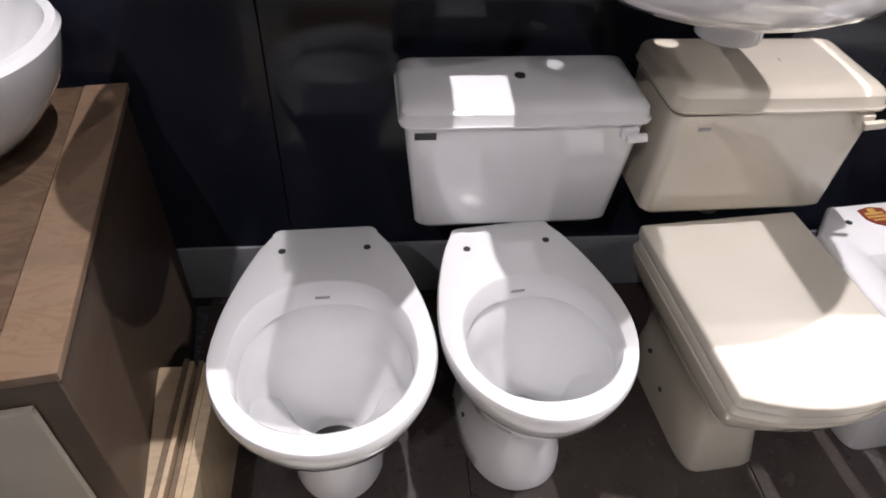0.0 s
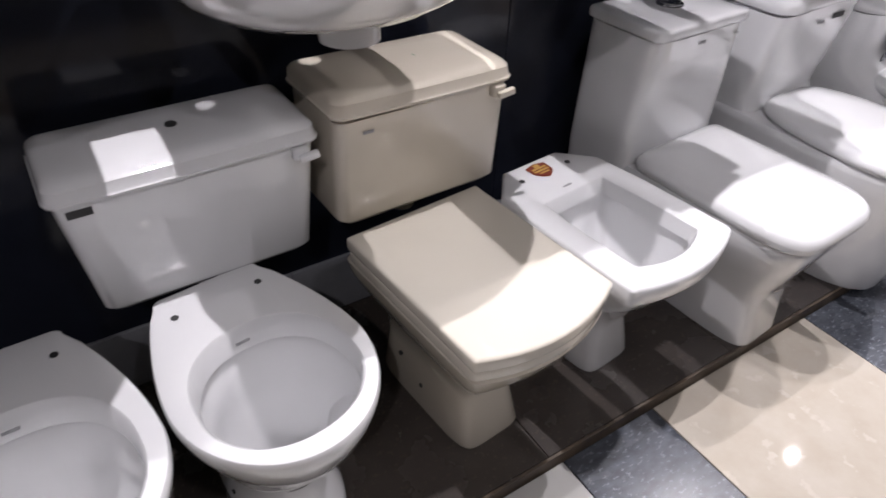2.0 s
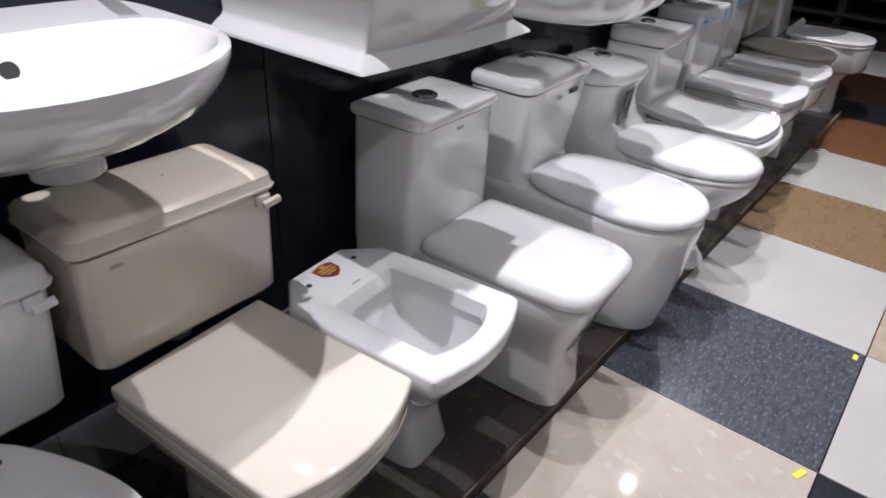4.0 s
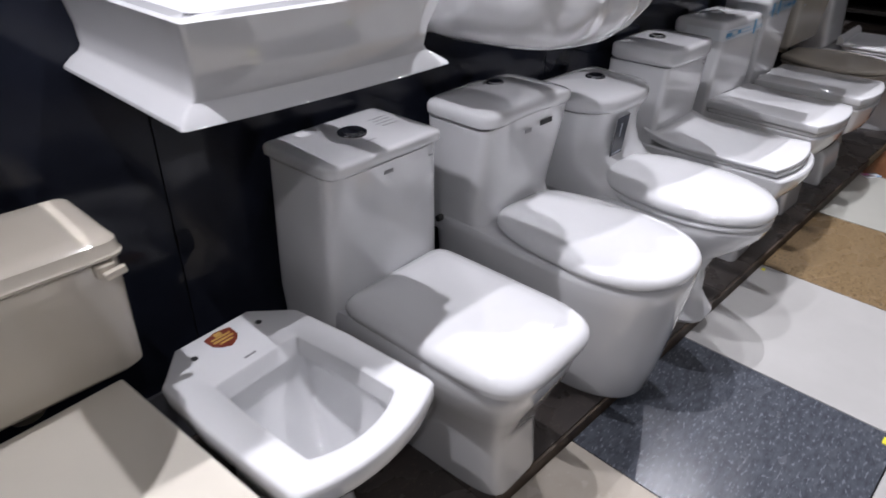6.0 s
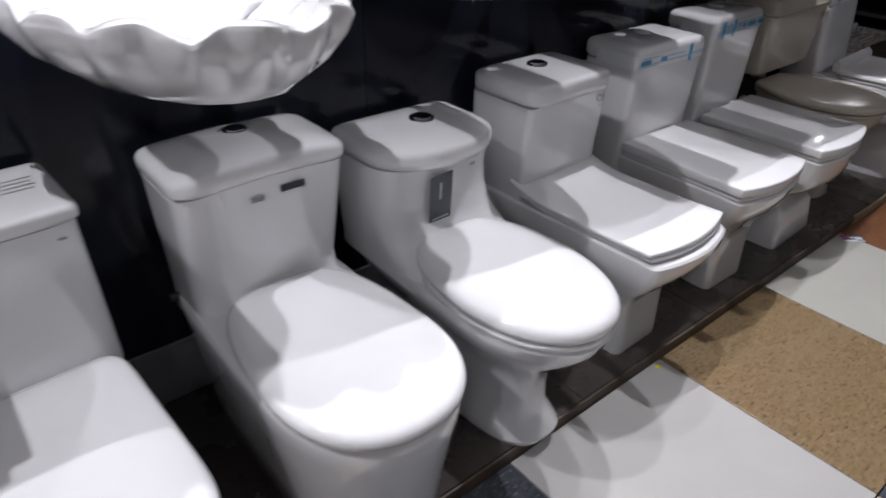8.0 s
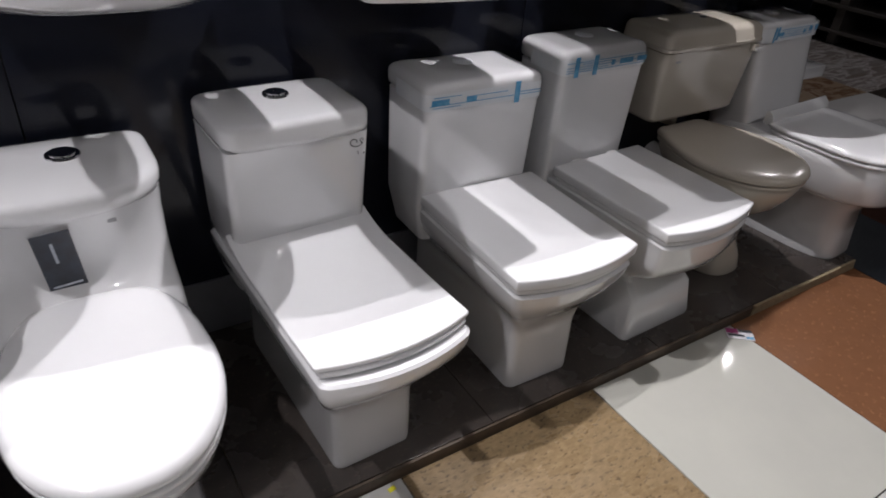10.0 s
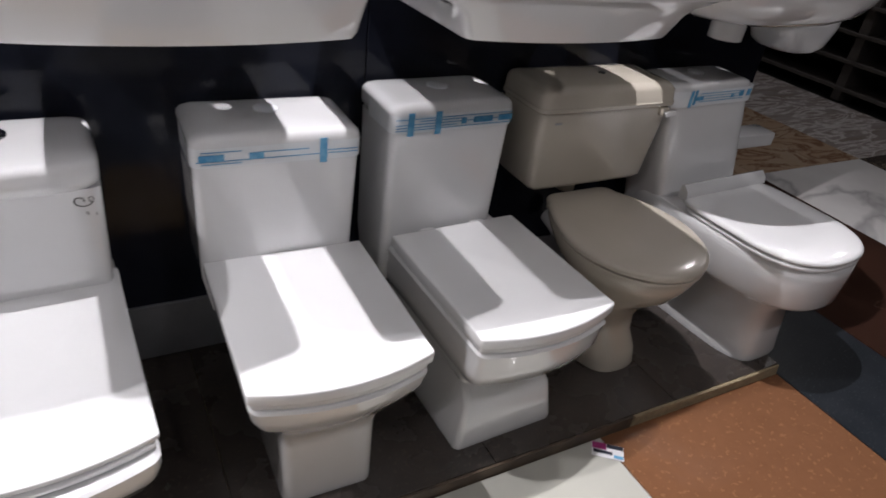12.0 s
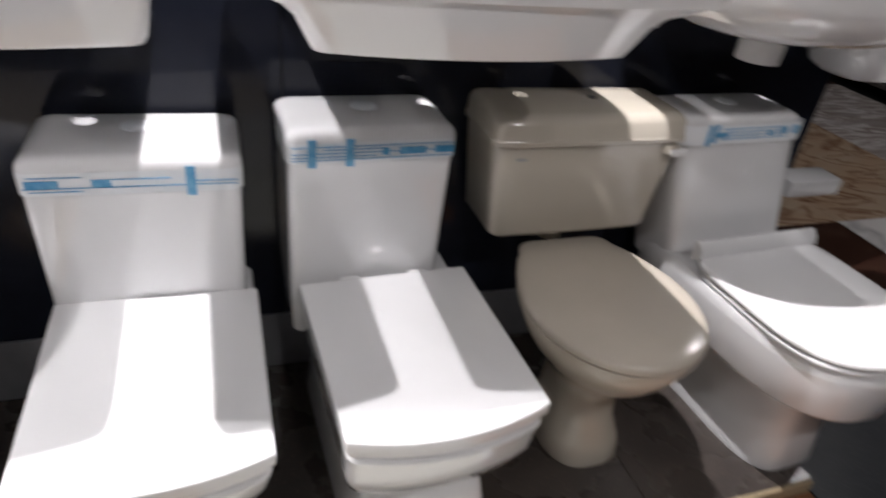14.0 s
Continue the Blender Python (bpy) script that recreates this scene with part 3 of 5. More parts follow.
def chamfered_pan(m):
    """Open square pan with chamfered back corners."""
    t = thing("square_pan", "white open square toilet pan with a maroon shield sticker", "toilet", m, "toilets on the plinth")
    def C(w, yb, yf, bow):
        return rrect(w, yb, yf, 0.012, 0.02, bow, 0.93, ch=(w * 0.42, 0.075))
    rows = [(PT, ring(0.080, 0.42, 0.14, 6, 6)), (0.046, ring(0.082, 0.422, 0.138, 6, 6)), (0.15, ring(0.072, 0.41, 0.16, 5, 6)), (0.24, ring(0.085, 0.42, 0.14, 5, 6)), (0.31, C(0.125, 0.45, 0.09, 0.015)), (0.36, C(0.152, 0.475, 0.055, 0.03)),
            (0.385, C(0.164, 0.487, 0.046, 0.038)), (0.40, C(0.171, 0.492, 0.04, 0.04)), (0.432, C(0.171, 0.492, 0.04, 0.04)), (0.437, C(0.168, 0.489, 0.043, 0.04)), (0.439, C(0.164, 0.485, 0.047, 0.04))]
    q = dict(nf=14, nb=14, mid=0.5, tb=0.93)
    rows += [(0.439, ring(0.108, 0.346, 0.078, bow=0.03, **q)), (0.436, ring(0.104, 0.342, 0.082, bow=0.03, **q)), (0.402, ring(0.096, 0.330, 0.090, bow=0.03, **q)), (0.397, ring(0.108, 0.342, 0.082, bow=0.03, **q)), (0.33, ring(0.100, 0.32, 0.095, bow=0.02, nf=8, nb=8)),
             (0.26, ring(0.075, 0.27, 0.12, nf=4, nb=4)), (0.22, ring(0.05, 0.22, 0.13, nf=3, nb=3)), (0.20, ring(0.04, 0.20, 0.135, nf=2, nb=2))]
    part("pan_body", loft(bmesh.new(), rows), WHITE, t)
    # a dark disc on the closed bottom, coloured as the drain's shade
    part("drain", disc(bmesh.new(), 0, 0.168, 0.2, 0.034, 0.003), SHADE, t, "dark disc for the shaded drain opening")
    for x in (-0.076, 0.076):
        hole(t, x, 0.437, 0.439)
    bm = bmesh.new()
    sh = [(-0.03, 0.022), (0, 0.029), (0.03, 0.022), (0.029, -0.008), (0.018, -0.022), (0, -0.032), (-0.018, -0.022), (-0.029, -0.008)]
    lo = [bm.verts.new((x - 0.004, 0.447 + y - PIV, 0.4392 - PT)) for x, y in sh]
    hi = [bm.verts.new(v.co + Vector((0, 0, 0.001))) for v in lo]
    bm.faces.new(hi)
    for i in range(8):
        bm.faces.new((lo[i], lo[(i + 1) % 8], hi[(i + 1) % 8], hi[i]))
    s = part("sticker", bm, S_MAROON, t, "maroon shield sticker with gold print", False)
    for j, (w, h, y) in enumerate(((0.044, 0.006, 0.008), (0.046, 0.006, -0.002), (0.03, 0.005, -0.012), (0.016, 0.012, 0.018))):
        plate(s, "print", S_GOLD, -0.004, 0.447 + y, 0.4403, w, h, facing="top", t=0.0006)
    plate(t, "printed_mark", GREYPRINT, 0, 0.365, 0.4392, 0.026, 0.005, "small grey printed mark", "top", 0.0008)
    return t


def tank_rows(w0, w1, z0, z1, yb, yf0, yf1, n=7, steps=5, bow=0.0):
    return [(z0 + (z1 - z0) * i / steps, ring(w0 + (w1 - w0) * i / steps, yb, yf0 + (yf1 - yf0) * (i / steps), nf=n, nb=9, mid=0.5, bow=bow)) for i in range(steps + 1)]


def soft_square_one_piece(m):
    """One-piece toilet with a square tank and a thick rounded lid."""
    t = thing("one_piece_toilet", "white one-piece toilet with a square tank and rounded square lid", "toilet", m, "toilets on the plinth")
    k = dict(nf=5, nb=8, mid=0.5)
    rows = [(PT, ring(0.094, 0.60, 0.0, 6, 8, tb=1.35)), (0.05, ring(0.095, 0.60, -0.002, 6, 8, tb=1.35)), (0.17, ring(0.098, 0.60, 0.012, 6, 8, tb=1.4)), (0.22, ring(0.108, 0.60, 0.0, 5, 8, tb=1.35)), (0.29, ring(0.138, 0.60, -0.03, tb=1.1, **k)), (0.345, ring(0.156, 0.60, -0.05, tb=1.03, **k)),
            (0.385, ring(0.163, 0.60, -0.058, **k)), (0.398, ring(0.160, 0.598, -0.055, **k))]
    part("pan_body", loft(bmesh.new(), rows), WHITE, t)
    part("lid", slab(0.391, 0.450, 0.167, 0.402, -0.071, 0.030, crown=0.018, nf=5, nb=12, bow=0.004), WHITE_LID, t)
    part("tank", loft(bmesh.new(), [(0.30, ring(0.170, 0.62, 0.43, 6, 9))] + tank_rows(0.178, 0.166, 0.40, 0.716, 0.62, 0.402, 0.396)), WHITE, t)
    part("tank_lid", slab(0.7185, 0.745, 0.169, 0.625, 0.392, 0.008, crown=0.004, nf=8, nb=9), WHITE, t)
    push_button(t, 0.0, 0.515, 0.7475, 0.034)
    plate(t, "printed_mark", GREYPRINT, -0.005, 0.3965, 0.694, 0.026, 0.008, "small grey printed mark")
    plate(t, "printed_mark", GREYPRINT, 0.130, 0.3965, 0.692, 0.014, 0.004)
    for i in range(4):
        plate(t, "print_line", GREYPRINT, 0.105, 0.50 + 0.016 * i, 0.7485, 0.05 + 0.012 * (i % 2), 0.0035, "line of grey printed text", "top", 0.0006)
    plate(t, "print_line", GREYPRINT, 0.0, 0.455, 0.7482, 0.03, 0.004, facing="top", t=0.0006)
    for z in (0.385, 0.373):
        plate(t, "side_print", INK, 0.171, 0.5, z, 0.02, 0.008)
    return t


def skirted_one_piece(m):
    """One-piece toilet with a full skirt, tall tank and oval lid."""
    t = thing("one_piece_toilet", "white skirted one-piece toilet with an oval lid and arched tank", "toilet", m, "toilets on the plinth")
    k = dict(nf=2.3, nb=7, mid=0.62)
    rows = [(PT, ring(0.142, 0.62, -0.045, nf=2.6, nb=7, mid=0.62)), (0.045, ring(0.145, 0.62, -0.05, nf=2.6, nb=7, mid=0.62)), (0.15, ring(0.156, 0.62, -0.068, **k)), (0.26, ring(0.168, 0.62, -0.085, **k)), (0.345, ring(0.180, 0.62, -0.098, **k)), (0.39, ring(0.185, 0.62, -0.103, **k)),
            (0.403, ring(0.183, 0.62, -0.100, **k)), (0.41, ring(0.176, 0.612, -0.093, **k))]
    part("pan_body", loft(bmesh.new(), rows), WHITE, t)
    part("lid", slab(0.412, 0.450, 0.185, 0.428, -0.106, 0.022, crown=0.016, nf=2.25, nb=4.6, tb=0.80, mid=0.58), WHITE_LID, t)
    bm = loft(bmesh.new(), [(0.36, ring(0.172, 0.62, 0.40, 7, 9)), (0.42, ring(0.170, 0.62, 0.425, 7, 9))] + tank_rows(0.171, 0.184, 0.45, 0.69, 0.62, 0.435, 0.393, n=6, bow=0.012))
    for v in bm.verts:
        if v.co.z + PT > 0.6:
            v.co.z += 0.022 * (1 - (v.co.x / 0.184) ** 2) * (0.3 + 0.7 * max(0, min(1, (0.425 - v.co.y) / 0.24))) * (v.co.z + PT - 0.6) / 0.09
    part("tank", bm, WHITE, t)
    bm = slab(0.693, 0.732, 0.188, 0.625, 0.385, 0.014, crown=0.012, nf=6, nb=9, bow=0.014)
    for v in bm.verts:
        v.co.z += 0.022 * (1 - (v.co.x / 0.184) ** 2) * (0.3 + 0.7 * max(0, min(1, (0.425 - v.co.y) / 0.24)))
    part("tank_lid", bm, WHITE, t)
    part("button_seat", disc(bmesh.new(), 0, 0.53, 0.7475, 0.040, 0.006, tilt=radians(4), ry=0.82, bevel=0.003), INK, t, "dark oval button surround")
    push_button(t, 0, 0.53, 0.752, 0.026)
    plate(t, "badge", INK, 0.042, 0.3835, 0.676, 0.052, 0.014, "dark rectangular badge")
    plate(t, "printed_mark", GREYPRINT, -0.034, 0.3835, 0.668, 0.026, 0.010, "small grey printed mark")
    bm = disc(bmesh.new(), 0, 0, 0, 0.01, 0.02, seg=14, bevel=0.003)
    bmesh.ops.transform(bm, verts=bm.verts, matrix=Matrix.Translation((-0.17, 0.36, 0.365)) @ Matrix.Rotation(-math.pi / 2, 4, "Y") @ Matrix.Translation((0, PIV, PT)))
    part("side_valve", bm, INK, t, "small dark side valve")
    return t


def flowing_one_piece(m):
    """One-piece toilet whose low tank flows into the bowl, with a thick oval lid."""
    t = thing("one_piece_toilet", "white one-piece toilet with a sloping bow-fronted tank and dark paper label", "toilet", m, "toilets on the plinth")
    k = dict(nf=2.2, nb=6, mid=0.62)
    rows = [(PT, ring(0.112, 0.56, -0.02, nf=3, nb=5)), (0.045, ring(0.114, 0.56, -0.022, nf=3, nb=5)), (0.075, ring(0.104, 0.56, 0.0, nf=3, nb=5)), (0.11, ring(0.092, 0.56, 0.02, nf=3, nb=5)), (0.20, ring(0.088, 0.57, 0.02, nf=3, nb=5)), (0.26, ring(0.11, 0.59, -0.01, nf=2.5, nb=5)),
            (0.32, ring(0.150, 0.61, -0.08, **k)), (0.365, ring(0.170, 0.62, -0.115, **k)), (0.392, ring(0.174, 0.62, -0.125, **k)), (0.402, ring(0.170, 0.616, -0.12, **k))]
    part("pan_body", loft(bmesh.new(), rows), WHITE, t)
    part("seat", slab(0.403, 0.418, 0.175, 0.38, -0.127, 0.006, nf=2.15, nb=3.5, tb=0.8, mid=0.5), WHITE_LID, t)
    part("lid", slab(0.4205, 0.460, 0.177, 0.385, -0.130, 0.026, crown=0.016, nf=2.15, nb=3.5, tb=0.8, mid=0.5), WHITE_LID, t)
    rows = [(0.37, ring(0.174, 0.62, 0.16, 4, 9)), (0.405, ring(0.173, 0.62, 0.22, 4, 9)), (0.432, ring(0.174, 0.62, 0.30, 5, 9)), (0.455, ring(0.173, 0.62, 0.345, 5, 9)), (0.485, ring(0.174, 0.62, 0.375, 4.5, 9, bow=0.004)), (0.53, ring(0.175, 0.62, 0.39, 4, 9, bow=0.01)), (0.58, ring(0.176, 0.62, 0.392, 3.6, 9, bow=0.02)), (0.628, ring(0.178, 0.62, 0.385, 3.4, 9, bow=0.032))]
    part("tank", loft(bmesh.new(), rows), WHITE, t)
    part("tank_lid", slab(0.6305, 0.676, 0.181, 0.628, 0.374, 0.016, crown=0.012, nf=3.4, nb=9, bow=0.036), WHITE, t)
    push_button(t, 0.02, 0.505, 0.6855, 0.032)
    p = plate(t, "paper_label", PAPER, -0.030, 0.3640, 0.526, 0.066, 0.172, "dark blue printed paper label")
    bm = box(bmesh.new(), -0.0625, 0.0025, 0.3614, 0.3627, 0.441, 0.6115)
    part("label_print", bm, S_NAVY, p, smooth=False)
    for w, h, x, z in ((0.005, 0.046, -0.033, 0.566), (0.022, 0.022, -0.042, 0.464), (0.018, 0.014, -0.014, 0.468), (0.050, 0.004, -0.030, 0.488)):
        plate(p, "label_figure", S_PALE, x, 0.3613, z, w, h)
    p.matrix_basis = Matrix.Translation((-0.03, 0.164, 0.491)) @ Matrix.Rotation(radians(7), 4, "X") @ Matrix.Rotation(radians(-4), 4, "Y") @ Matrix.Translation((0.03, -0.164, -0.491))
    plate(t, "printed_mark", GREYPRINT, 0.07, 0.367, 0.605, 0.016, 0.008, "small grey printed mark")
    return t


def thin_lid_one_piece(m):
    """One-piece toilet with a square capped tank and a thin dished square lid."""
    t = thing("one_piece_toilet", "white one-piece toilet with a thin dished square lid", "toilet", m, "toilets on the plinth")
    k = dict(nf=9, nb=9, mid=0.5)
    rows = [(PT, ring(0.098, 0.60, 0.062, 8, 8)), (0.05, ring(0.099, 0.60, 0.06, 8, 8)), (0.20, ring(0.100, 0.60, 0.066, 8, 8)), (0.25, ring(0.112, 0.60, 0.045, 8, 8)), (0.31, ring(0.148, 0.60, 0.0, bow=0.02, **k)), (0.355, ring(0.165, 0.60, -0.022, bow=0.03, **k)), (0.385, ring(0.170, 0.60, -0.03, bow=0.035, **k)), (0.402, ring(0.170, 0.60, -0.03, bow=0.035, **k)), (0.408, ring(0.165, 0.595, -0.025, bow=0.035, **k))]
    part("pan_body", loft(bmesh.new(), rows), WHITE, t)
    def dish(bm):
        for v in bm.verts:
            y = v.co.y + PIV
            v.co.z += 0.028 * max(0, (y - 0.30) / 0.15) ** 2 + 0.004 * max(0, (0.1 - y) / 0.1)
        return bm
    def grid_slab(z0, z1, w, yb, yf, r, **q):
        rows = slab_rows(z0, z1, w, yb, yf, r, **q)
        for s in (0.25, 0.5, 0.75):
            rows.append((z1, ring((w - r) * (1 - s), yb - r - (yb - yf) * 0.5 * s, yf + r + (yb - yf) * 0.5 * s, **q)))
        return loft(bmesh.new(), rows)
    part("seat", dish(grid_slab(0.410, 0.422, 0.165, 0.44, -0.014, 0.004, nf=14, nb=14, bow=0.03)), WHITE_LID, t)
    part("lid", dish(grid_slab(0.4245, 0.437, 0.172, 0.455, -0.010, 0.004, nf=16, nb=16, bow=0.032)), WHITE_LID, t)
    seat_bolts(t, (-0.08, 0.08), 0.455, 0.41, WHITE_LID)
    part("tank", loft(bmesh.new(), [(0.30, ring(0.150, 0.62, 0.44, 7, 9))] + tank_rows(0.160, 0.166, 0.40, 0.678, 0.63, 0.42, 0.405, n=9)), WHITE, t)
    part("tank_lid", slab(0.681, 0.735, 0.170, 0.635, 0.385, 0.014, crown=0.004, nf=6, nb=9), WHITE, t)
    push_button(t, 0.0, 0.54, 0.7375, 0.030)
    for cx, cz, r, turns in ((0.128, 0.652, 0.013, 1.0), (0.146, 0.654, 0.010, 0.6), (0.136, 0.626, 0.007, 0.6), (0.150, 0.622, 0.007, 0.5)):
        bm = bmesh.new()      # a curled pen stroke
        rows = []
        for i in range(25):
            a = 2 * math.pi * turns * i / 24
            rows.append([bm.verts.new((cx + q * r * math.cos(a) + 0.0006 * i - 0.007, 0.4045 - PIV, cz + q * r * 0.8 * math.sin(a) - PT)) for q in (0.8, 1.0)])
        for p, q in zip(rows, rows[1:]):
            bm.faces.new((p[0], p[1], q[1], q[0]))
        part("pen_stroke", bm, INK, t, "handwritten black pen strokes", smooth=False)
    return t


def taped_square(m, label, z_cap, tank_w, tank_y, base_w, blocks, run, bars, lid_y=0.03, base_y=0.08, low=0.0, tank_dx=0.0):
    """Square one-piece toilet still in its factory tape, with a thick closed square lid."""
    t = thing("one_piece_toilet", label, "toilet", m, "toilets on the plinth")
    k = dict(nf=9, nb=9, mid=0.5)
    if low:      # broad block foot with an undercut front
        rows = [(PT, ring(base_w, 0.60, base_y, 9, 9)), (0.05, ring(base_w, 0.60, base_y - 0.002, 9, 9)), (0.16, ring(base_w * 0.86, 0.60, base_y + 0.012, 9, 9)), (0.20, ring(base_w * 0.80, 0.60, base_y + 0.05, 8, 9)), (0.225, ring(base_w * 0.9, 0.60, base_y + 0.06, 8, 9)), (0.27, ring(0.152, 0.60, 0.068, bow=0.02, **k)), (0.30, ring(0.168, 0.60, 0.036, bow=0.028, **k))]
    else:
        rows = [(PT, ring(base_w, 0.60, base_y, 8, 8)), (0.05, ring(base_w, 0.60, base_y - 0.002, 8, 8)), (0.20, ring(base_w, 0.60, base_y + 0.004, 8, 8)), (0.25, ring(base_w + 0.012, 0.60, base_y - 0.01, 7, 8)), (0.30, ring(0.138, 0.60, 0.055, bow=0.02, **k))]
    rows += [(0.335, ring(0.175 if low else 0.162, 0.60, 0.026 if low else 0.035, bow=0.03, **k)), (0.37, ring(0.174, 0.60, 0.022, bow=0.032, **k)), (0.398, ring(0.178, 0.60, 0.018, bow=0.034, **k)), (0.404, ring(0.174, 0.596, 0.022, bow=0.034, **k))]
    part("pan_body", loft(bmesh.new(), rows), WHITE, t)
    part("seat", slab(0.406, 0.420, 0.176, 0.44, 0.024, 0.004, nf=14, nb=14, bow=0.034), WHITE_LID, t)
    part("lid", slab(0.4225, 0.452, 0.183, 0.446, 0.018, 0.005, nf=18, nb=18, bow=0.036), WHITE_LID, t)
    seat_bolts(t, (-0.075, 0.075), 0.452, 0.43, WHITE_LID)
    part("tank", loft(bmesh.new(), [(0.30, ring(0.155, 0.62, tank_y + 0.02, 8, 9, dx=tank_dx))] + [(z, [(x + tank_dx, y) for x, y in p]) for z, p in tank_rows(tank_w - 0.004, tank_w, 0.40, z_cap - 0.062, 0.64, tank_y + 0.012, tank_y, n=9)]), WHITE, t)
    part("tank_lid", slab(z_cap - 0.060, z_cap, tank_w + 0.003, 0.645, tank_y - 0.004, 0.020, crown=0.004, nf=8, nb=9, dx=tank_dx), WHITE, t)
    part("wrapped_button", disc(bmesh.new(), tank_dx, 0.56, z_cap + 0.001, 0.028, 0.007, bevel=0.004), FILM, t, "flush button under clear film")
    blocks = [b + tank_dx for b in blocks]
    bm = bmesh.new()
    loft(bm, [(z_cap - 0.066, ring(tank_w + 0.0036, 0.6, tank_y - 0.0048, 8, 9, dx=tank_dx)), (z_cap - 0.024, ring(tank_w + 0.0036, 0.6, tank_y - 0.0048, 8, 9, dx=tank_dx))], False, False)
    b = part("tape", bm, FILM, t, "clear packing tape with blue print")
    for x in blocks:
        plate(b, "tape_block", BLUE, x, tank_y - 0.0052, z_cap - 0.045, 0.016, 0.056)
    for j, zz in enumerate((0.013, 0.007, 0.0, -0.007, -0.013)):
        a, c = run[j % len(run)]
        plate(b, "tape_line", BLUE, (a + c) / 2 + tank_dx, tank_y - 0.0052, z_cap - 0.045 + zz, c - a, 0.0016)
    for x, w in bars:
        plate(b, "tape_letter_bar", BLUE, x + tank_dx, tank_y - 0.0052, z_cap - 0.045, w, 0.015)
    return t


def beige_oval(m):
    """Beige pedestal pan with a closed oval lid."""
    t = thing("pedestal_toilet", "beige ceramic pedestal toilet with a closed oval lid", "toilet", m, "toilets on the plinth")
    def P(i):
        return pan_ring(0.200 - i, 0.125 - i * 0.6, 0.535 - i, 0.285, 0.052 + i, 0.04)
    rows = [(PT, ring(0.100, 0.42, 0.165, 2.6, 3)), (0.045, ring(0.103, 0.422, 0.162, 2.6, 3)), (0.09, ring(0.094, 0.41, 0.175, 2.6, 3)), (0.15, ring(0.076, 0.40, 0.20, 2.4, 3)), (0.21, ring(0.075, 0.40, 0.20, 2.4, 3)), (0.26, ring(0.095, 0.42, 0.175, 2.3, 3)), (0.32, P(0.055)), (0.365, P(0.026)), (0.40, P(0.012)), (0.412, P(0.014))]
    part("pan_body", loft(bmesh.new(), rows), BEIGE, t)
    part("seat", loft(bmesh.new(), [(0.414, P(0.010)), (0.417, P(0.004)), (0.425, P(0.004)), (0.428, P(0.010))]), BEIGE_LID, t)
    part("lid", loft(bmesh.new(), [(0.4305, P(0.008)), (0.433, P(0.001)), (0.441, P(0)), (0.447, P(0.002)), (0.451, P(0.007)), (0.4535, P(0.014)), (0.457, P(0.045)), (0.459, P(0.09)), (0.46, P(0.118))]), BEIGE_LID, t)
    seat_bolts(t, (-0.075, 0.075), 0.485, 0.43, BEIGE_LID)
    bm = bmesh.new()
    disc(bm, 0, 0, 0, 0.034, 0.16, seg=22, bevel=0.006)
    bmesh.ops.transform(bm, verts=bm.verts, matrix=Matrix.Translation((0, 0.27, 0.24)) @ Matrix.Rotation(radians(-75), 4, "X") @ Matrix.Translation((0, PIV, PT)))
    part("outlet_pipe", bm, WHITE, t, "white plastic outlet pipe")
    return t


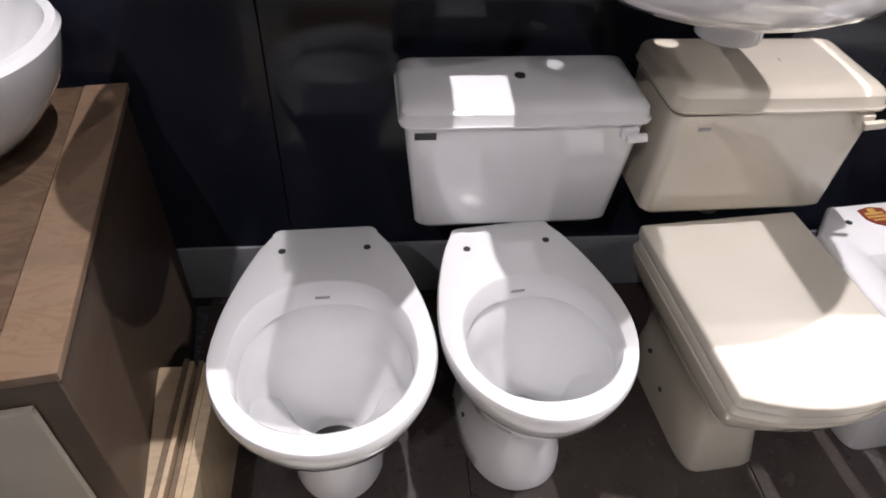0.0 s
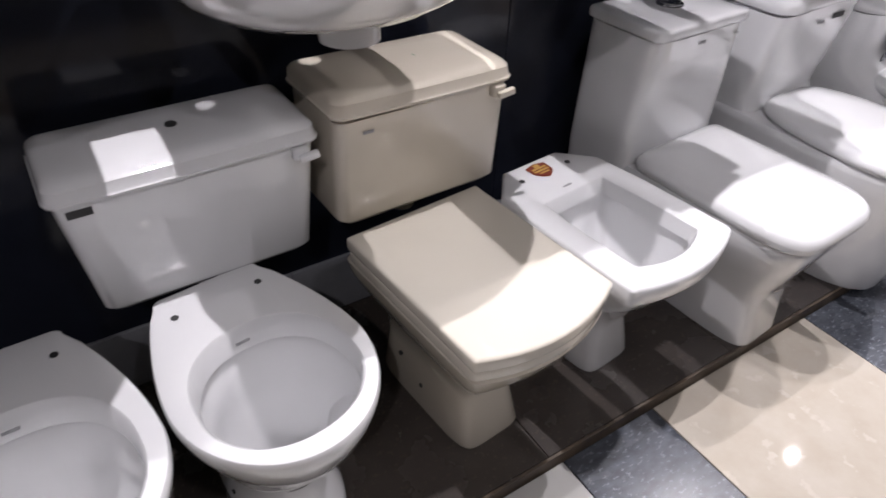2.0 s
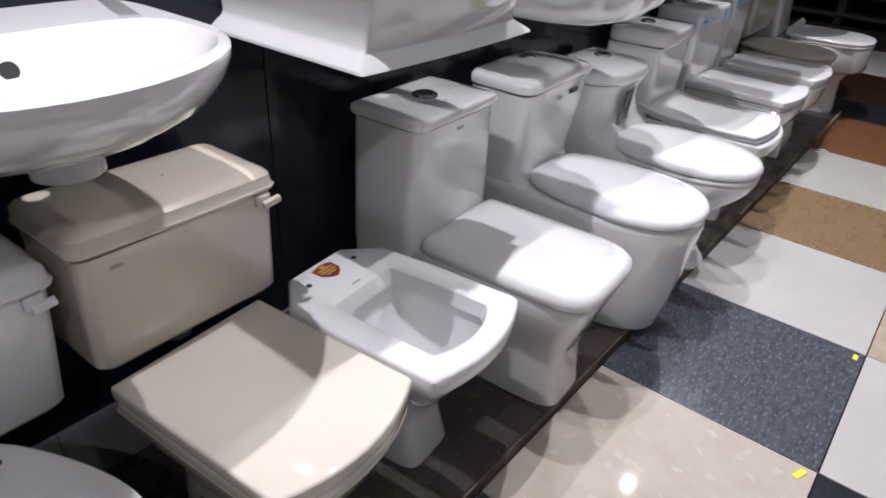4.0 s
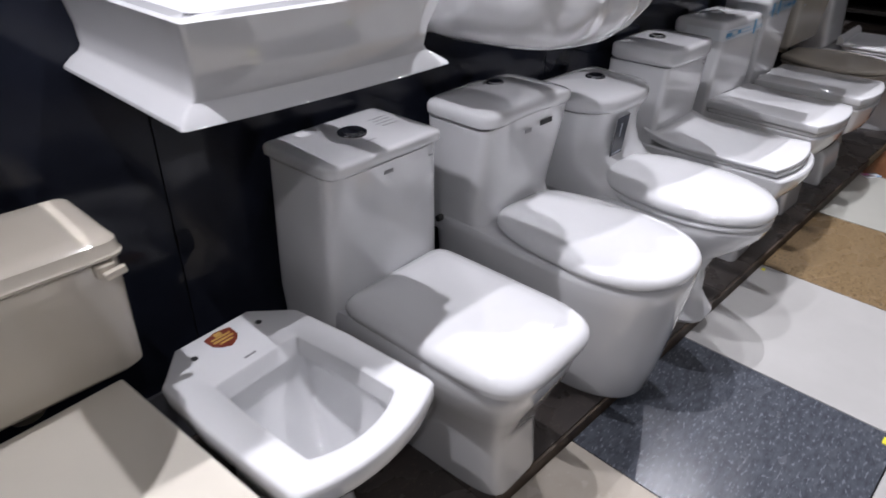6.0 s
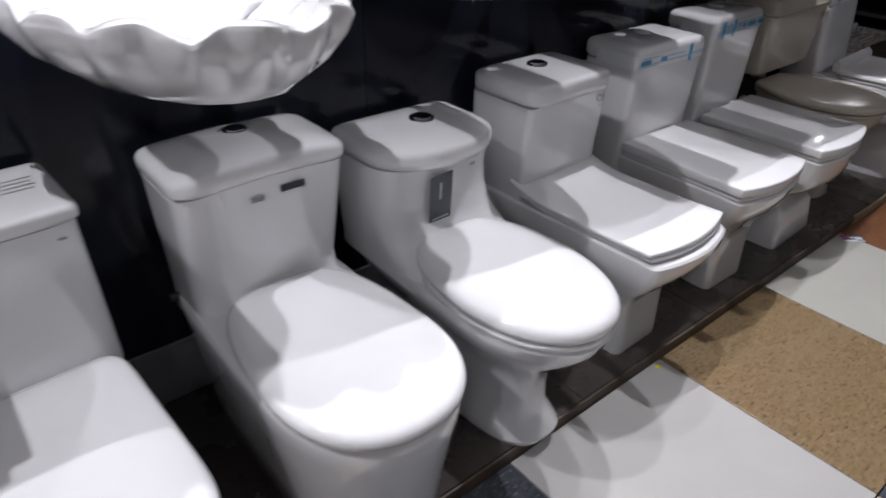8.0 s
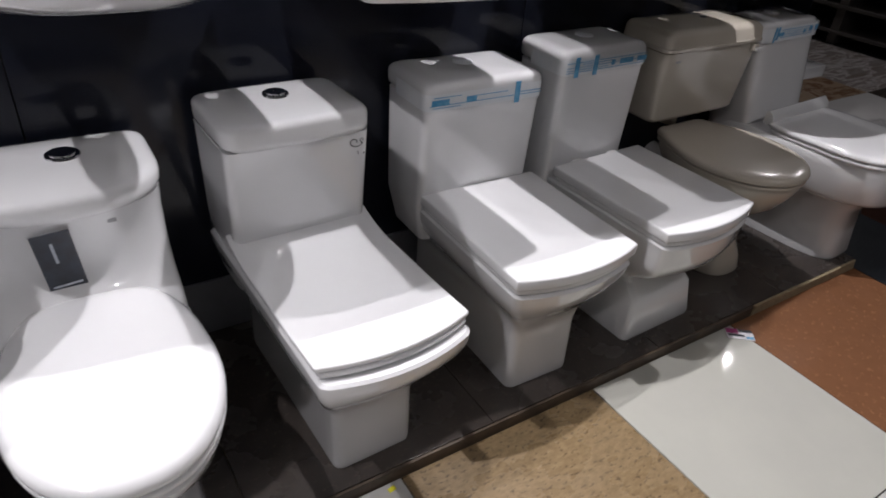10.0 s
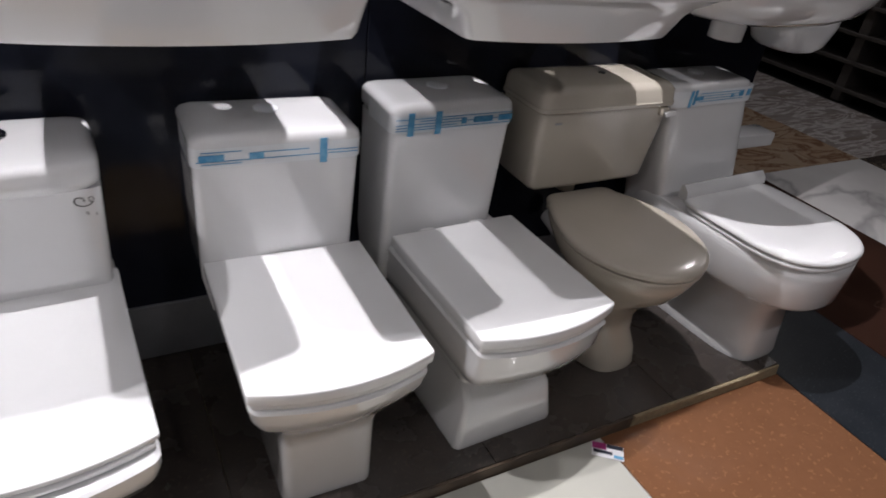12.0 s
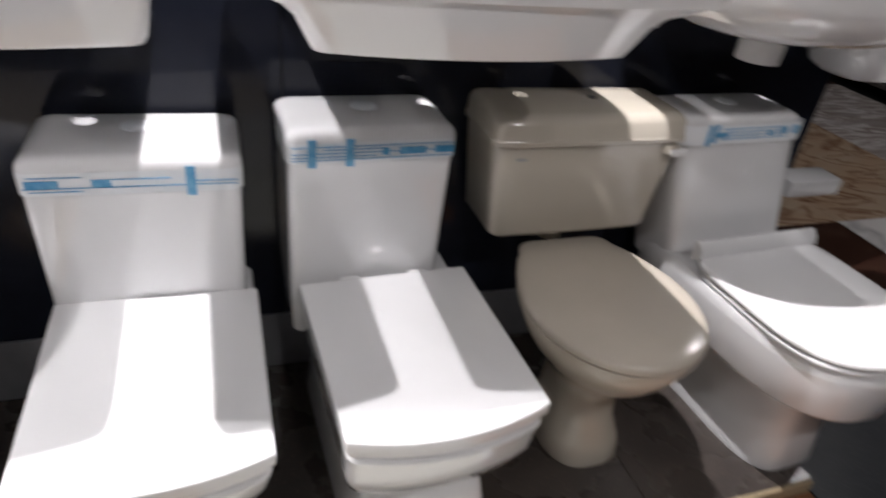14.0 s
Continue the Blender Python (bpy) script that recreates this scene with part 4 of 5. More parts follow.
def round_front_one_piece(m):
    """One-piece toilet with a tapering tank and a round-fronted flat lid."""
    t = thing("one_piece_toilet", "white taped one-piece toilet with a round-fronted lid", "toilet", m, "toilets on the plinth")
    k = dict(nf=2.5, nb=7, mid=0.55)
    rows = [(PT, ring(0.122, 0.60, 0.05, nf=4, nb=7, tb=1.05)), (0.05, ring(0.123, 0.60, 0.048, nf=4, nb=7, tb=1.05)), (0.14, ring(0.112, 0.60, 0.058, nf=4, nb=7, tb=1.1)), (0.22, ring(0.108, 0.60, 0.058, nf=3.6, nb=7, tb=1.2)), (0.268, ring(0.130, 0.61, 0.028, nf=3.2, nb=7, tb=1.1)),
            (0.284, ring(0.180, 0.62, -0.022, **k)), (0.294, ring(0.194, 0.62, -0.038, **k)), (0.306, ring(0.199, 0.62, -0.045, **k)), (0.40, ring(0.203, 0.62, -0.05, **k)), (0.425, ring(0.203, 0.62, -0.048, **k)), (0.432, ring(0.198, 0.615, -0.043, **k))]
    part("pan_body", loft(bmesh.new(), rows), WHITE, t)
    part("seat", slab(0.4335, 0.446, 0.200, 0.385, -0.046, 0.005, nf=2.45, nb=9, mid=0.52), WHITE_LID, t)
    part("lid", slab(0.4485, 0.468, 0.202, 0.40, -0.048, 0.010, crown=0.005, nf=2.45, nb=9, mid=0.52), WHITE_LID, t)
    bm = bmesh.new()
    prof = [(0.395, 0.455), (0.372, 0.468), (0.376, 0.488), (0.394, 0.505), (0.405, 0.500), (0.406, 0.46)]
    a = [bm.verts.new((-0.19, y - PIV, z - PT)) for y, z in prof]
    b = [bm.verts.new((0.19, y - PIV, z - PT)) for y, z in prof]
    bm.faces.new(a), bm.faces.new(b[::-1])
    for i in range(len(prof)):
        j = (i + 1) % len(prof)
        bm.faces.new((a[i], b[i], b[j], a[j]))
    part("hinge_cover", bm, WHITE_LID, t, "raised hinge cover at the lid's back")
    dx = -0.10
    part("tank", loft(bmesh.new(), [(z, [(x + dx * (z - 0.36) / 0.4 * 0.9, y) for x, y in p]) for z, p in [(0.36, ring(0.185, 0.63, 0.43, 6, 9))] + tank_rows(0.185, 0.178, 0.43, 0.735, 0.63, 0.452, 0.468, n=7)]), WHITE, t)
    part("tank_lid", slab(0.736, 0.79, 0.180, 0.635, 0.4645, 0.018, crown=0.004, nf=6, nb=9, dx=-0.09), WHITE, t)
    part("wrapped_button", disc(bmesh.new(), -0.09, 0.56, 0.792, 0.026, 0.007, bevel=0.004), FILM, t, "flush button under clear film")
    bm = bmesh.new()
    loft(bm, [(0.728, ring(0.1835, 0.55, 0.4605, 6, 9, dx=-0.09)), (0.775, ring(0.1835, 0.55, 0.4605, 6, 9, dx=-0.09))], False, False)
    b = part("tape", bm, FILM, t, "clear packing tape with blue print")
    for x, z, w, h in ((-0.205, 0.752, 0.012, 0.05), (-0.188, 0.756, 0.01, 0.044), (-0.17, 0.752, 0.035, 0.012), (0.02, 0.756, 0.02, 0.016), (0.055, 0.758, 0.018, 0.02), (-0.02, 0.752, 0.014, 0.012)):
        plate(b, "tape_block", BLUE, x, 0.4602, z, w, h)
    for z in (0.742, 0.75, 0.758, 0.766):
        plate(b, "tape_line", BLUE, -0.07, 0.4602, z, 0.2, 0.0018)
    return t


round_pan(place(-0.163, 2.0), WHITE, "open white ceramic toilet pan without seat or cistern", True, foot=0.10, front=-0.035, w=0.187)
round_pan(place(0.200, 7.0), WHITE, "open white ceramic toilet pan under a white cistern", front=0.0, w=0.170)
low_cistern(place(0.200, 1.0), WHITE, "white ceramic cistern with a curved lid and corner lever", 0.224, 0.194, 0.430, 0.716, 0.678, 0.432, yb=0.628)
square_coupled(place(0.624, 5.0))
low_cistern(place(0.634, 1.5), CREAM, "cream ceramic cistern with a loose lid and corner lever", 0.199, 0.190, 0.474, 0.756, 0.716, 0.405, badge=False, plug=GREEN, yb=0.612, plug_x=0.022, loose=1.0)
chamfered_pan(place(1.000, 6.0))
soft_square_one_piece(place(1.395, 3.0))
skirted_one_piece(place(1.886, 0.5))
flowing_one_piece(place(2.322, -0.5))
thin_lid_one_piece(place(2.795, 2.0))
taped_square(place(3.303, -1.0), "white square one-piece toilet with blue printed tape", 0.750, 0.177, 0.435, 0.102, [0.092], [(-0.16, -0.08), (-0.05, 0.06), (0.1, 0.17), (-0.17, 0.17)], [(-0.14, 0.05), (-0.05, 0.03)], tank_dx=-0.012)
taped_square(place(3.765, 2.0), "white square one-piece toilet on a broad block foot, taped", 0.785, 0.165, 0.455, 0.148, [-0.122, -0.050], [(-0.16, 0.16), (-0.1, 0.02), (-0.16, 0.16), (-0.16, 0.0)], [(0.02, 0.014), (0.075, 0.055), (0.14, 0.04)], low=1.0, tank_dx=-0.035)
beige_oval(place(4.225, 0.0))
low_cistern(place(4.207, 0.0), BEIGE, "beige ceramic cistern with a stepped lid and white lever", 0.238, 0.206, 0.495, 0.800, 0.735, 0.455, badge=False, plug=INK, plug_x=0.03, lever_mat=WHITE_LID)
round_front_one_piece(place(4.715, 3.0))


# ---- basins on the wall ----
def basin(m, label, rows_out, rows_in, mat=WHITE, drain=None, overflow=None, tail=None, name="wall_basin"):
    t = thing(name, label, "basin", m, "basins on the wall")
    part("bowl", loft(bmesh.new(), rows_out + rows_in), mat, t)
    if tail:
        x, y, z0, z1, r = tail
        part("waste_spigot", disc(bmesh.new(), x, y, z0, r, z1 - z0, bevel=0.006), mat, t, "short round waste outlet below")
    if overflow:
        x, y, z, r = overflow
        bm = disc(bmesh.new(), 0, 0, 0, r, 0.004, seg=18)
        bmesh.ops.transform(bm, verts=bm.verts, matrix=Matrix.Translation((x, y - PIV, z - PT)) @ Matrix.Rotation(math.radians(70), 4, "X") @ Matrix.Translation((0, PIV, PT)))
        part("overflow_hole", bm, DARK, t, "round dark overflow hole")
    if drain:
        x, y, z, r = drain
        part("plug_hole", disc(bmesh.new(), x, y, z, r, 0.003, seg=22), CHROME, t, "chrome plug hole")
    return t


YB = WALL - 0.003


def tap_hole(t, rim, low, w):
    """Cut the tap hole through the ledge, and the hollow that every wall basin has below its ledge."""
    bowl = next(c for c in t.children if c.name.startswith("bowl"))
    hollow = box(bmesh.new(), -w * 0.72, w * 0.72, YB - 0.150, YB - 0.012, low - 0.03, rim - 0.016)
    for bm in (hollow, disc(bmesh.new(), 0, YB - 0.112, rim - 0.05, 0.0185, 0.09)):
        bmesh.ops.recalc_face_normals(bm, faces=bm.faces)
        me = bpy.data.meshes.new("cutter")
        bm.to_mesh(me)
        bm.free()
        cutter = bpy.data.objects.new("cutter", me)
        scene.collection.objects.link(cutter)
        cutter.matrix_world = t.matrix_world
        mod = bowl.modifiers.new("cut", "BOOLEAN")
        mod.operation, mod.solver, mod.object = "DIFFERENCE", "EXACT", cutter
        bpy.context.view_layer.update()
        cut = bpy.data.meshes.new_from_object(bowl.evaluated_get(bpy.context.evaluated_depsgraph_get()))
        bowl.modifiers.clear()
        bowl.data = cut
        bpy.data.objects.remove(cutter)


def oval_basin(cx, w, yf, rim, low, label, tail=True, tip=2.0, mid=0.42, tail_y=0, tail_x=0):
    k = dict(nb=7, nf=tip, mid=mid)
    h = rim - low
    rows = [(low, ring(w * 0.40, YB - 0.02, yf + 0.22, 2.2, 6)), (low + 0.01, ring(w * 0.60, YB, yf + 0.15, 2.2, 6)), (low + h * 0.22, ring(w * 0.78, YB, yf + 0.085, **k)), (low + h * 0.45, ring(w * 0.91, YB, yf + 0.036, **k)), (low + h * 0.7, ring(w * 0.975, YB, yf + 0.010, **k)),
            (rim - 0.014, ring(w, YB, yf, **k)), (rim - 0.004, ring(w * 0.997, YB, yf + 0.001, **k)), (rim, ring(w * 0.98, YB - 0.004, yf + 0.008, **k))]
    q = dict(nf=2.1, nb=4, mid=0.45)
    ins = [(rim, ring(w * 0.90, YB - 0.17, yf + 0.030, **q)), (rim - 0.006, ring(w * 0.88, YB - 0.176, yf + 0.036, **q)), (rim - (rim - low) * 0.35, ring(w * 0.78, YB - 0.19, yf + 0.075, **q)), (rim - (rim - low) * 0.62, ring(w * 0.58, YB - 0.215, yf + 0.15, **q)), (low + 0.03, ring(w * 0.25, YB - 0.25, yf + 0.23, **q)), (low + 0.024, ring(w * 0.1, YB - 0.27, yf + 0.25, **q))]
    t = basin(place(cx, 0, PIV, PT), label, rows, ins, tail=(tail_x, tail_y or yf + 0.19, low - 0.020 - (0.03 if tail_y else 0), low + 0.05, 0.048) if tail else None, overflow=(0.0, YB - 0.187, rim - 0.045, 0.013))
    tap_hole(t, rim, low, w * 0.6)
    return t


def box_basin(cx, w, w_low, yf, yf_low, rim, low, label, flare=False, wing=False, low_dx=0.0):
    k = dict(nf=14, nb=14, mid=0.5)
    if flare:
        b = dict(k, bow=0.010)
        rows = [(low, ring(w_low - 0.012, YB, yf_low + 0.012, **b)), (low + 0.005, ring(w_low, YB, yf_low, **b)), (low + 0.010, ring(w_low - 0.001, YB, yf_low + 0.003, **b)), (low + 0.022, ring(w_low - 0.016, YB, yf_low + 0.020, **b)), (low + 0.030, ring(w_low - 0.030, YB, yf_low + 0.027, **b)),
                (low + 0.040, ring(w_low - 0.036, YB, yf_low + 0.027, **b)), (low + 0.075, ring(w_low - 0.034, YB, yf_low + 0.018, **b)), (rim - 0.012, ring(w - 0.003, YB, yf + 0.002, **b)), (rim - 0.004, ring(w, YB, yf, **b)), (rim, ring(w - 0.005, YB, yf + 0.004, **b))]
    else:
        k = dict(nf=9, nb=14, mid=0.5, bow=0.03)
        rows = [(low, ring(w_low - 0.02, YB, yf_low + 0.02, **k)), (low + 0.006, ring(w_low - 0.005, YB, yf_low + 0.005, **k)), (low + 0.016, ring(w_low, YB, yf_low, **k)), (rim - 0.03, ring(w - 0.005, YB, yf + 0.004, **k)), (rim - 0.005, ring(w, YB, yf, **k)), (rim, ring(w - 0.005, YB, yf + 0.005, **k))]
    if wing:
        d = w - w_low
        rows = rows[:3] + [(low + 0.055, ring(w_low + d * 0.22, YB, yf_low - 0.012, **k)), (low + 0.07, ring(w_low + d * 0.42, YB, yf_low - 0.018, **k)), (low + 0.078, ring(w_low + d * 0.72, YB, yf + 0.016, **k)), (low + 0.09, ring(w_low + d * 0.88, YB, yf + 0.010, **k))] + rows[3:]
    if low_dx:      # the lower bowl sits off the middle of the slab
        rows = [(z, [(x + low_dx * max(0.0, min(1.0, (low + 0.10 - z) / 0.03)), y) for x, y in p]) for z, p in rows]
    q = dict(nf=9, nb=9, mid=0.5)
    ins = [(rim, ring(w - 0.03, YB - 0.17, yf + 0.03, **q)), (rim - 0.006, ring(w - 0.036, YB - 0.176, yf + 0.036, **q)), (low + 0.045, ring(w - 0.07, YB - 0.19, yf + 0.07, **q)), (low + 0.03, ring(w - 0.11, YB - 0.215, yf + 0.11, **q)), (low + 0.026, ring(0.03, YB - 0.24, yf + 0.17, **q))]
    t = basin(place(cx, 0, PIV, PT), label, rows, ins, drain=(0, (YB - 0.24 + yf + 0.17) / 2, low + 0.0265, 0.022), tail=(0, YB - 0.25, low - 0.02, low + 0.02, 0.035))
    tap_hole(t, rim, low, w_low)
    return t


def shell_basin(cx, w, yf, rim, low):
    def sc(wd, f, d, ripple, n=152):
        yc = YB - 0.12
        out = []
        for i in range(n):
            a = 2 * math.pi * (i + 0.5) / n
            c, s = math.cos(a), math.sin(a)
            x = wd * c
            y = yc + (YB - d - yc) * min(1, s * 1.6) if s > 0 else yc + (yc - f) * s
            k = 1 + ripple * (abs(math.cos(a * 9.5)) - 0.6) * (1 if s < 0.15 else 0)
            out.append((x * k, yc + (y - yc) * (k if s < 0 else 1)))
        return out
    bm = bmesh.new()
    h = rim - low
    rows = [(low, sc(w * 0.28, yf + 0.24, 0, 0)), (low + 0.012, sc(w * 0.46, yf + 0.165, 0, 0.004)), (low + h * 0.25, sc(w * 0.70, yf + 0.085, 0, 0.010)), (low + h * 0.48, sc(w * 0.86, yf + 0.038, 0, 0.020)), (low + h * 0.75, sc(w * 0.965, yf + 0.008, 0, 0.040)), (rim - 0.01, sc(w, yf, 0, 0.065)), (rim - 0.003, sc(w * 0.995, yf + 0.002, 0.002, 0.065)), (rim, sc(w * 0.975, yf + 0.010, 0.004, 0.06)),
            (rim, sc(w * 0.93, yf + 0.026, 0.06, 0.06)), (rim - 0.02, sc(w * 0.88, yf + 0.045, 0.09, 0.055)), (rim - 0.07, sc(w * 0.70, yf + 0.105, 0.12, 0.045)), (low + 0.045, sc(w * 0.42, yf + 0.18, 0.16, 0.02)), (low + 0.03, sc(w * 0.1, yf + 0.28, 0.22, 0))]
    t = thing("shell_basin", "white ceramic shell-shaped wall basin with a scalloped rim", "basin", place(cx, 0, PIV, PT), "basins on the wall")
    loft(bm, rows)
    for v in bm.verts:      # the rim waves up and down with the flutes
        h = max(0, (v.co.z + PT - low) / (rim - low))
        a = math.atan2(v.co.y + PIV - (YB - 0.12), v.co.x)
        if math.sin(a) < 0.15:
            v.co.z += 0.022 * h * h * (abs(math.cos(a * 9.5)) - 0.6)
    part("bowl", bm, WHITE, t)
    part("tap_hole", disc(bmesh.new(), 0, YB - 0.035, rim, 0.016, 0.002), DARK, t, "dark tap hole")
    part("plug_hole", disc(bmesh.new(), 0, yf + 0.3, low + 0.031, 0.022, 0.003), CHROME, t, "chrome plug hole")
    return t


basin(place(-0.772, 0, 0.46, 0.653), "white round ceramic vessel basin standing on the tiled cabinet",
      [(PT, ring(0.11, PIV + 0.11, PIV - 0.11, 2.2, 2.2)), (PT + 0.012, ring(0.135, PIV + 0.13, PIV - 0.14, 2.2, 2.2)), (PT + 0.05, ring(0.175, PIV + 0.155, PIV - 0.175, 2.2, 2.2)), (PT + 0.11, ring(0.215, PIV + 0.175, PIV - 0.205, 2.2, 2.2)), (PT + 0.18, ring(0.235, PIV + 0.185, PIV - 0.22, 2.2, 2.2)), (PT + 0.19, ring(0.23, PIV + 0.18, PIV - 0.215, 2.2, 2.2))],
      [(PT + 0.19, ring(0.215, PIV + 0.165, PIV - 0.2, 2.2, 2.2)), (PT + 0.15, ring(0.2, PIV + 0.15, PIV - 0.185, 2.2, 2.2)), (PT + 0.06, ring(0.13, PIV + 0.1, PIV - 0.13, 2.2, 2.2)), (PT + 0.03, ring(0.04, PIV + 0.04, PIV - 0.04, 2.2, 2.2))], name="vessel_basin", drain=(0, PIV, PT + 0.031, 0.022))
oval_basin(0.450, 0.257, 0.165, 1.04, 0.905, "white ceramic oval wall basin with a round waste outlet", mid=0.56)
first = oval_basin(-0.135, 0.25, 0.19, 1.10, 0.985, "white ceramic oval wall basin with an added shading ledge", tail=False, mid=0.56)
# unseen ledge, added to keep light off the back of the white cistern
part("shading_ledge", box(bmesh.new(), 0.12, 0.36, 0.508, YB, 1.06, 1.098, 0.006), WHITE, first)
box_basin(1.132, 0.236, 0.254, 0.215, 0.225, 1.098, 0.952, "white rectangular wall basin with a flared lower edge", flare=True)
shell_basin(1.788, 0.272, 0.085, 1.06, 0.90)
oval_basin(2.45, 0.25, 0.18, 1.09, 0.975, "white ceramic oval wall basin", tail=False, tip=2.6)
box_basin(3.100, 0.282, 0.265, 0.175, 0.20, 1.12, 1.00, "white rectangular wall basin with a soft bowed front")
box_basin(3.838, 0.345, 0.245, 0.150, 0.185, 1.12, 1.000, "white broad wall basin with stepped sides", wing=True, low_dx=-0.036)
oval_basin(4.590, 0.320, 0.186, 1.115, 0.975, "white wide oval wall basin with a broad front", tip=3.0, tail_y=0.46, tail_x=-0.03)


# ---- cabinet corner ----
def tiled_cabinet():
    """Its right side runs from the wall forward; turned a little off the wall."""
    t = thing("tiled_cabinet", "low cabinet topped with brown travertine tiles beside the plinth", "cabinet", pose(-0.488, 0.315, 0, 0, 0, 7.6))
    def b(name, x0, x1, y0, y1, z0, z1, mat, label="", bev=0.002):
        return part(name, box(bmesh.new(), x0, x1, y0, y1, z0, z1, bev, 0, 0), mat, t, label, False)
    b("body", -0.9, -0.01, -0.335, 0.333, -0.01, 0.634, CAB)
    b("front_panel", -0.88, -0.05, -0.347, -0.336, 0.02, 0.585, PALE, "pale tile panel on the front")
    # shade and light on the top are put into the tiles' colours
    b("top_tile", -0.9, -0.079, -0.262, 0.334, 0.635, 0.649, WOOD_SHADE, "brown travertine top tile, darkened as in shade")
    b("edge_tile", -0.077, 0.0, -0.346, 0.334, 0.635, 0.651, WOOD_LIT, "travertine edge strip, lightened as if lit")
    b("edge_tile", -0.9, -0.079, -0.346, -0.264, 0.635, 0.651, WOOD_LIT, "travertine edge strip, lightened as if lit")
    return t


def leaning_tiles():
    x = -0.492
    mats = [EDGE_A, EDGE_B, EDGE_A, EDGE_B, EDGE_A, EDGE_A]
    wide = [0.046, 0.014, 0.012, 0.012, 0.014, 0.022]
    for i, (w, m) in enumerate(zip(wide, mats)):
        ob = wbox("sample_tile", x, x + w - 0.003, -0.42 + 0.01 * (i % 3), 0.275 + 0.012 * (i % 2), 0.0, 0.255 + 0.008 * (i % 3), m, None, 0.0015)
        tagged(ob, "upright beige sample tile seen on its edge" if m is EDGE_A else "upright brown sample tile seen on its edge", "tile", "stack of sample tiles")
        x += w


tiled_cabinet()
leaning_tiles()


# ---- far end ----
def slatted_rack():
    """The dark open rack of sample boards across the far end."""
    t = thing("display_rack", "tall dark slatted display rack in dim light", "rack", pose(8.15, 1.5, 0))
    def b(name, x0, x1, y0, y1, z0, z1, mat, label=""):
        return part(name, box(bmesh.new(), x0 - 8.15, x1 - 8.15, y0 - 1.5, y1 - 1.5, z0, z1, 0.004, 0, 0), mat, t, label, False)
    for y in (-1.9, -0.6, 0.7, 2.0, 3.3, 4.6):
        b("post", 7.92, 8.4, y - 0.035, y + 0.035, 0, 2.3, RACK)
    for i in range(12):
        b("slat", 7.9, 8.38, -1.9, 4.6, 0.08 + 0.19 * i, 0.105 + 0.19 * i, RACK)
    b("backing", 8.41, 8.45, -1.95, 4.65, 0, 2.3, RACK)
    for i in range(16):
        y = random.uniform(-1.7, 4.3)
        z = 0.105 + 0.19 * random.randint(0, 7)
        b("sample_board", 8.0, 8.02, y, y + random.uniform(0.15, 0.3), z + 0.004, z + random.uniform(0.05, 0.14), random.choice((CAB, S_DARK, EDGE_B)), "dim sample board on a slat")
    return t


slatted_rack()


def shelf_basin():
    t = thing("small_basin", "white small ceramic basin on the end of the display wall", "basin", pose(4.85, 0.56, 0.865))
    bm = bmesh.new()
    loft(bm, [(PT, ring(0.10, PIV + 0.12, PIV - 0.12, 3, 5)), (PT + 0.02, ring(0.13, PIV + 0.14, PIV - 0.15, 3, 5)), (PT + 0.08, ring(0.16, PIV + 0.15, PIV - 0.17, 3, 5)), (PT + 0.10, ring(0.158, PIV + 0.148, PIV - 0.168, 3, 5)),
              (PT + 0.10, ring(0.14, PIV + 0.13, PIV - 0.15, 3, 5)), (PT + 0.05, ring(0.11, PIV + 0.10, PIV - 0.12, 3, 5)), (PT + 0.03, ring(0.03, PIV + 0.03, PIV - 0.03, 3, 5))])
    for v in bm.verts:
        v.co.x = v.co.x * 0.85 + 0.14
        v.co.y *= 0.6
    part("bowl", bm, WHITE, t)
    return t


shelf_basin()


def paper_holder():
    t = thing("ceramic_shelf", "white ceramic shelf fixed low at the wall's end", "shelf", pose(5.05, 0.585, 0.50))
    part("tray", box(bmesh.new(), -0.10, 0.09, -0.02, 0.07, 0, 0.05, 0.008, 0, 0), WHITE, t)
    return t


paper_holder()


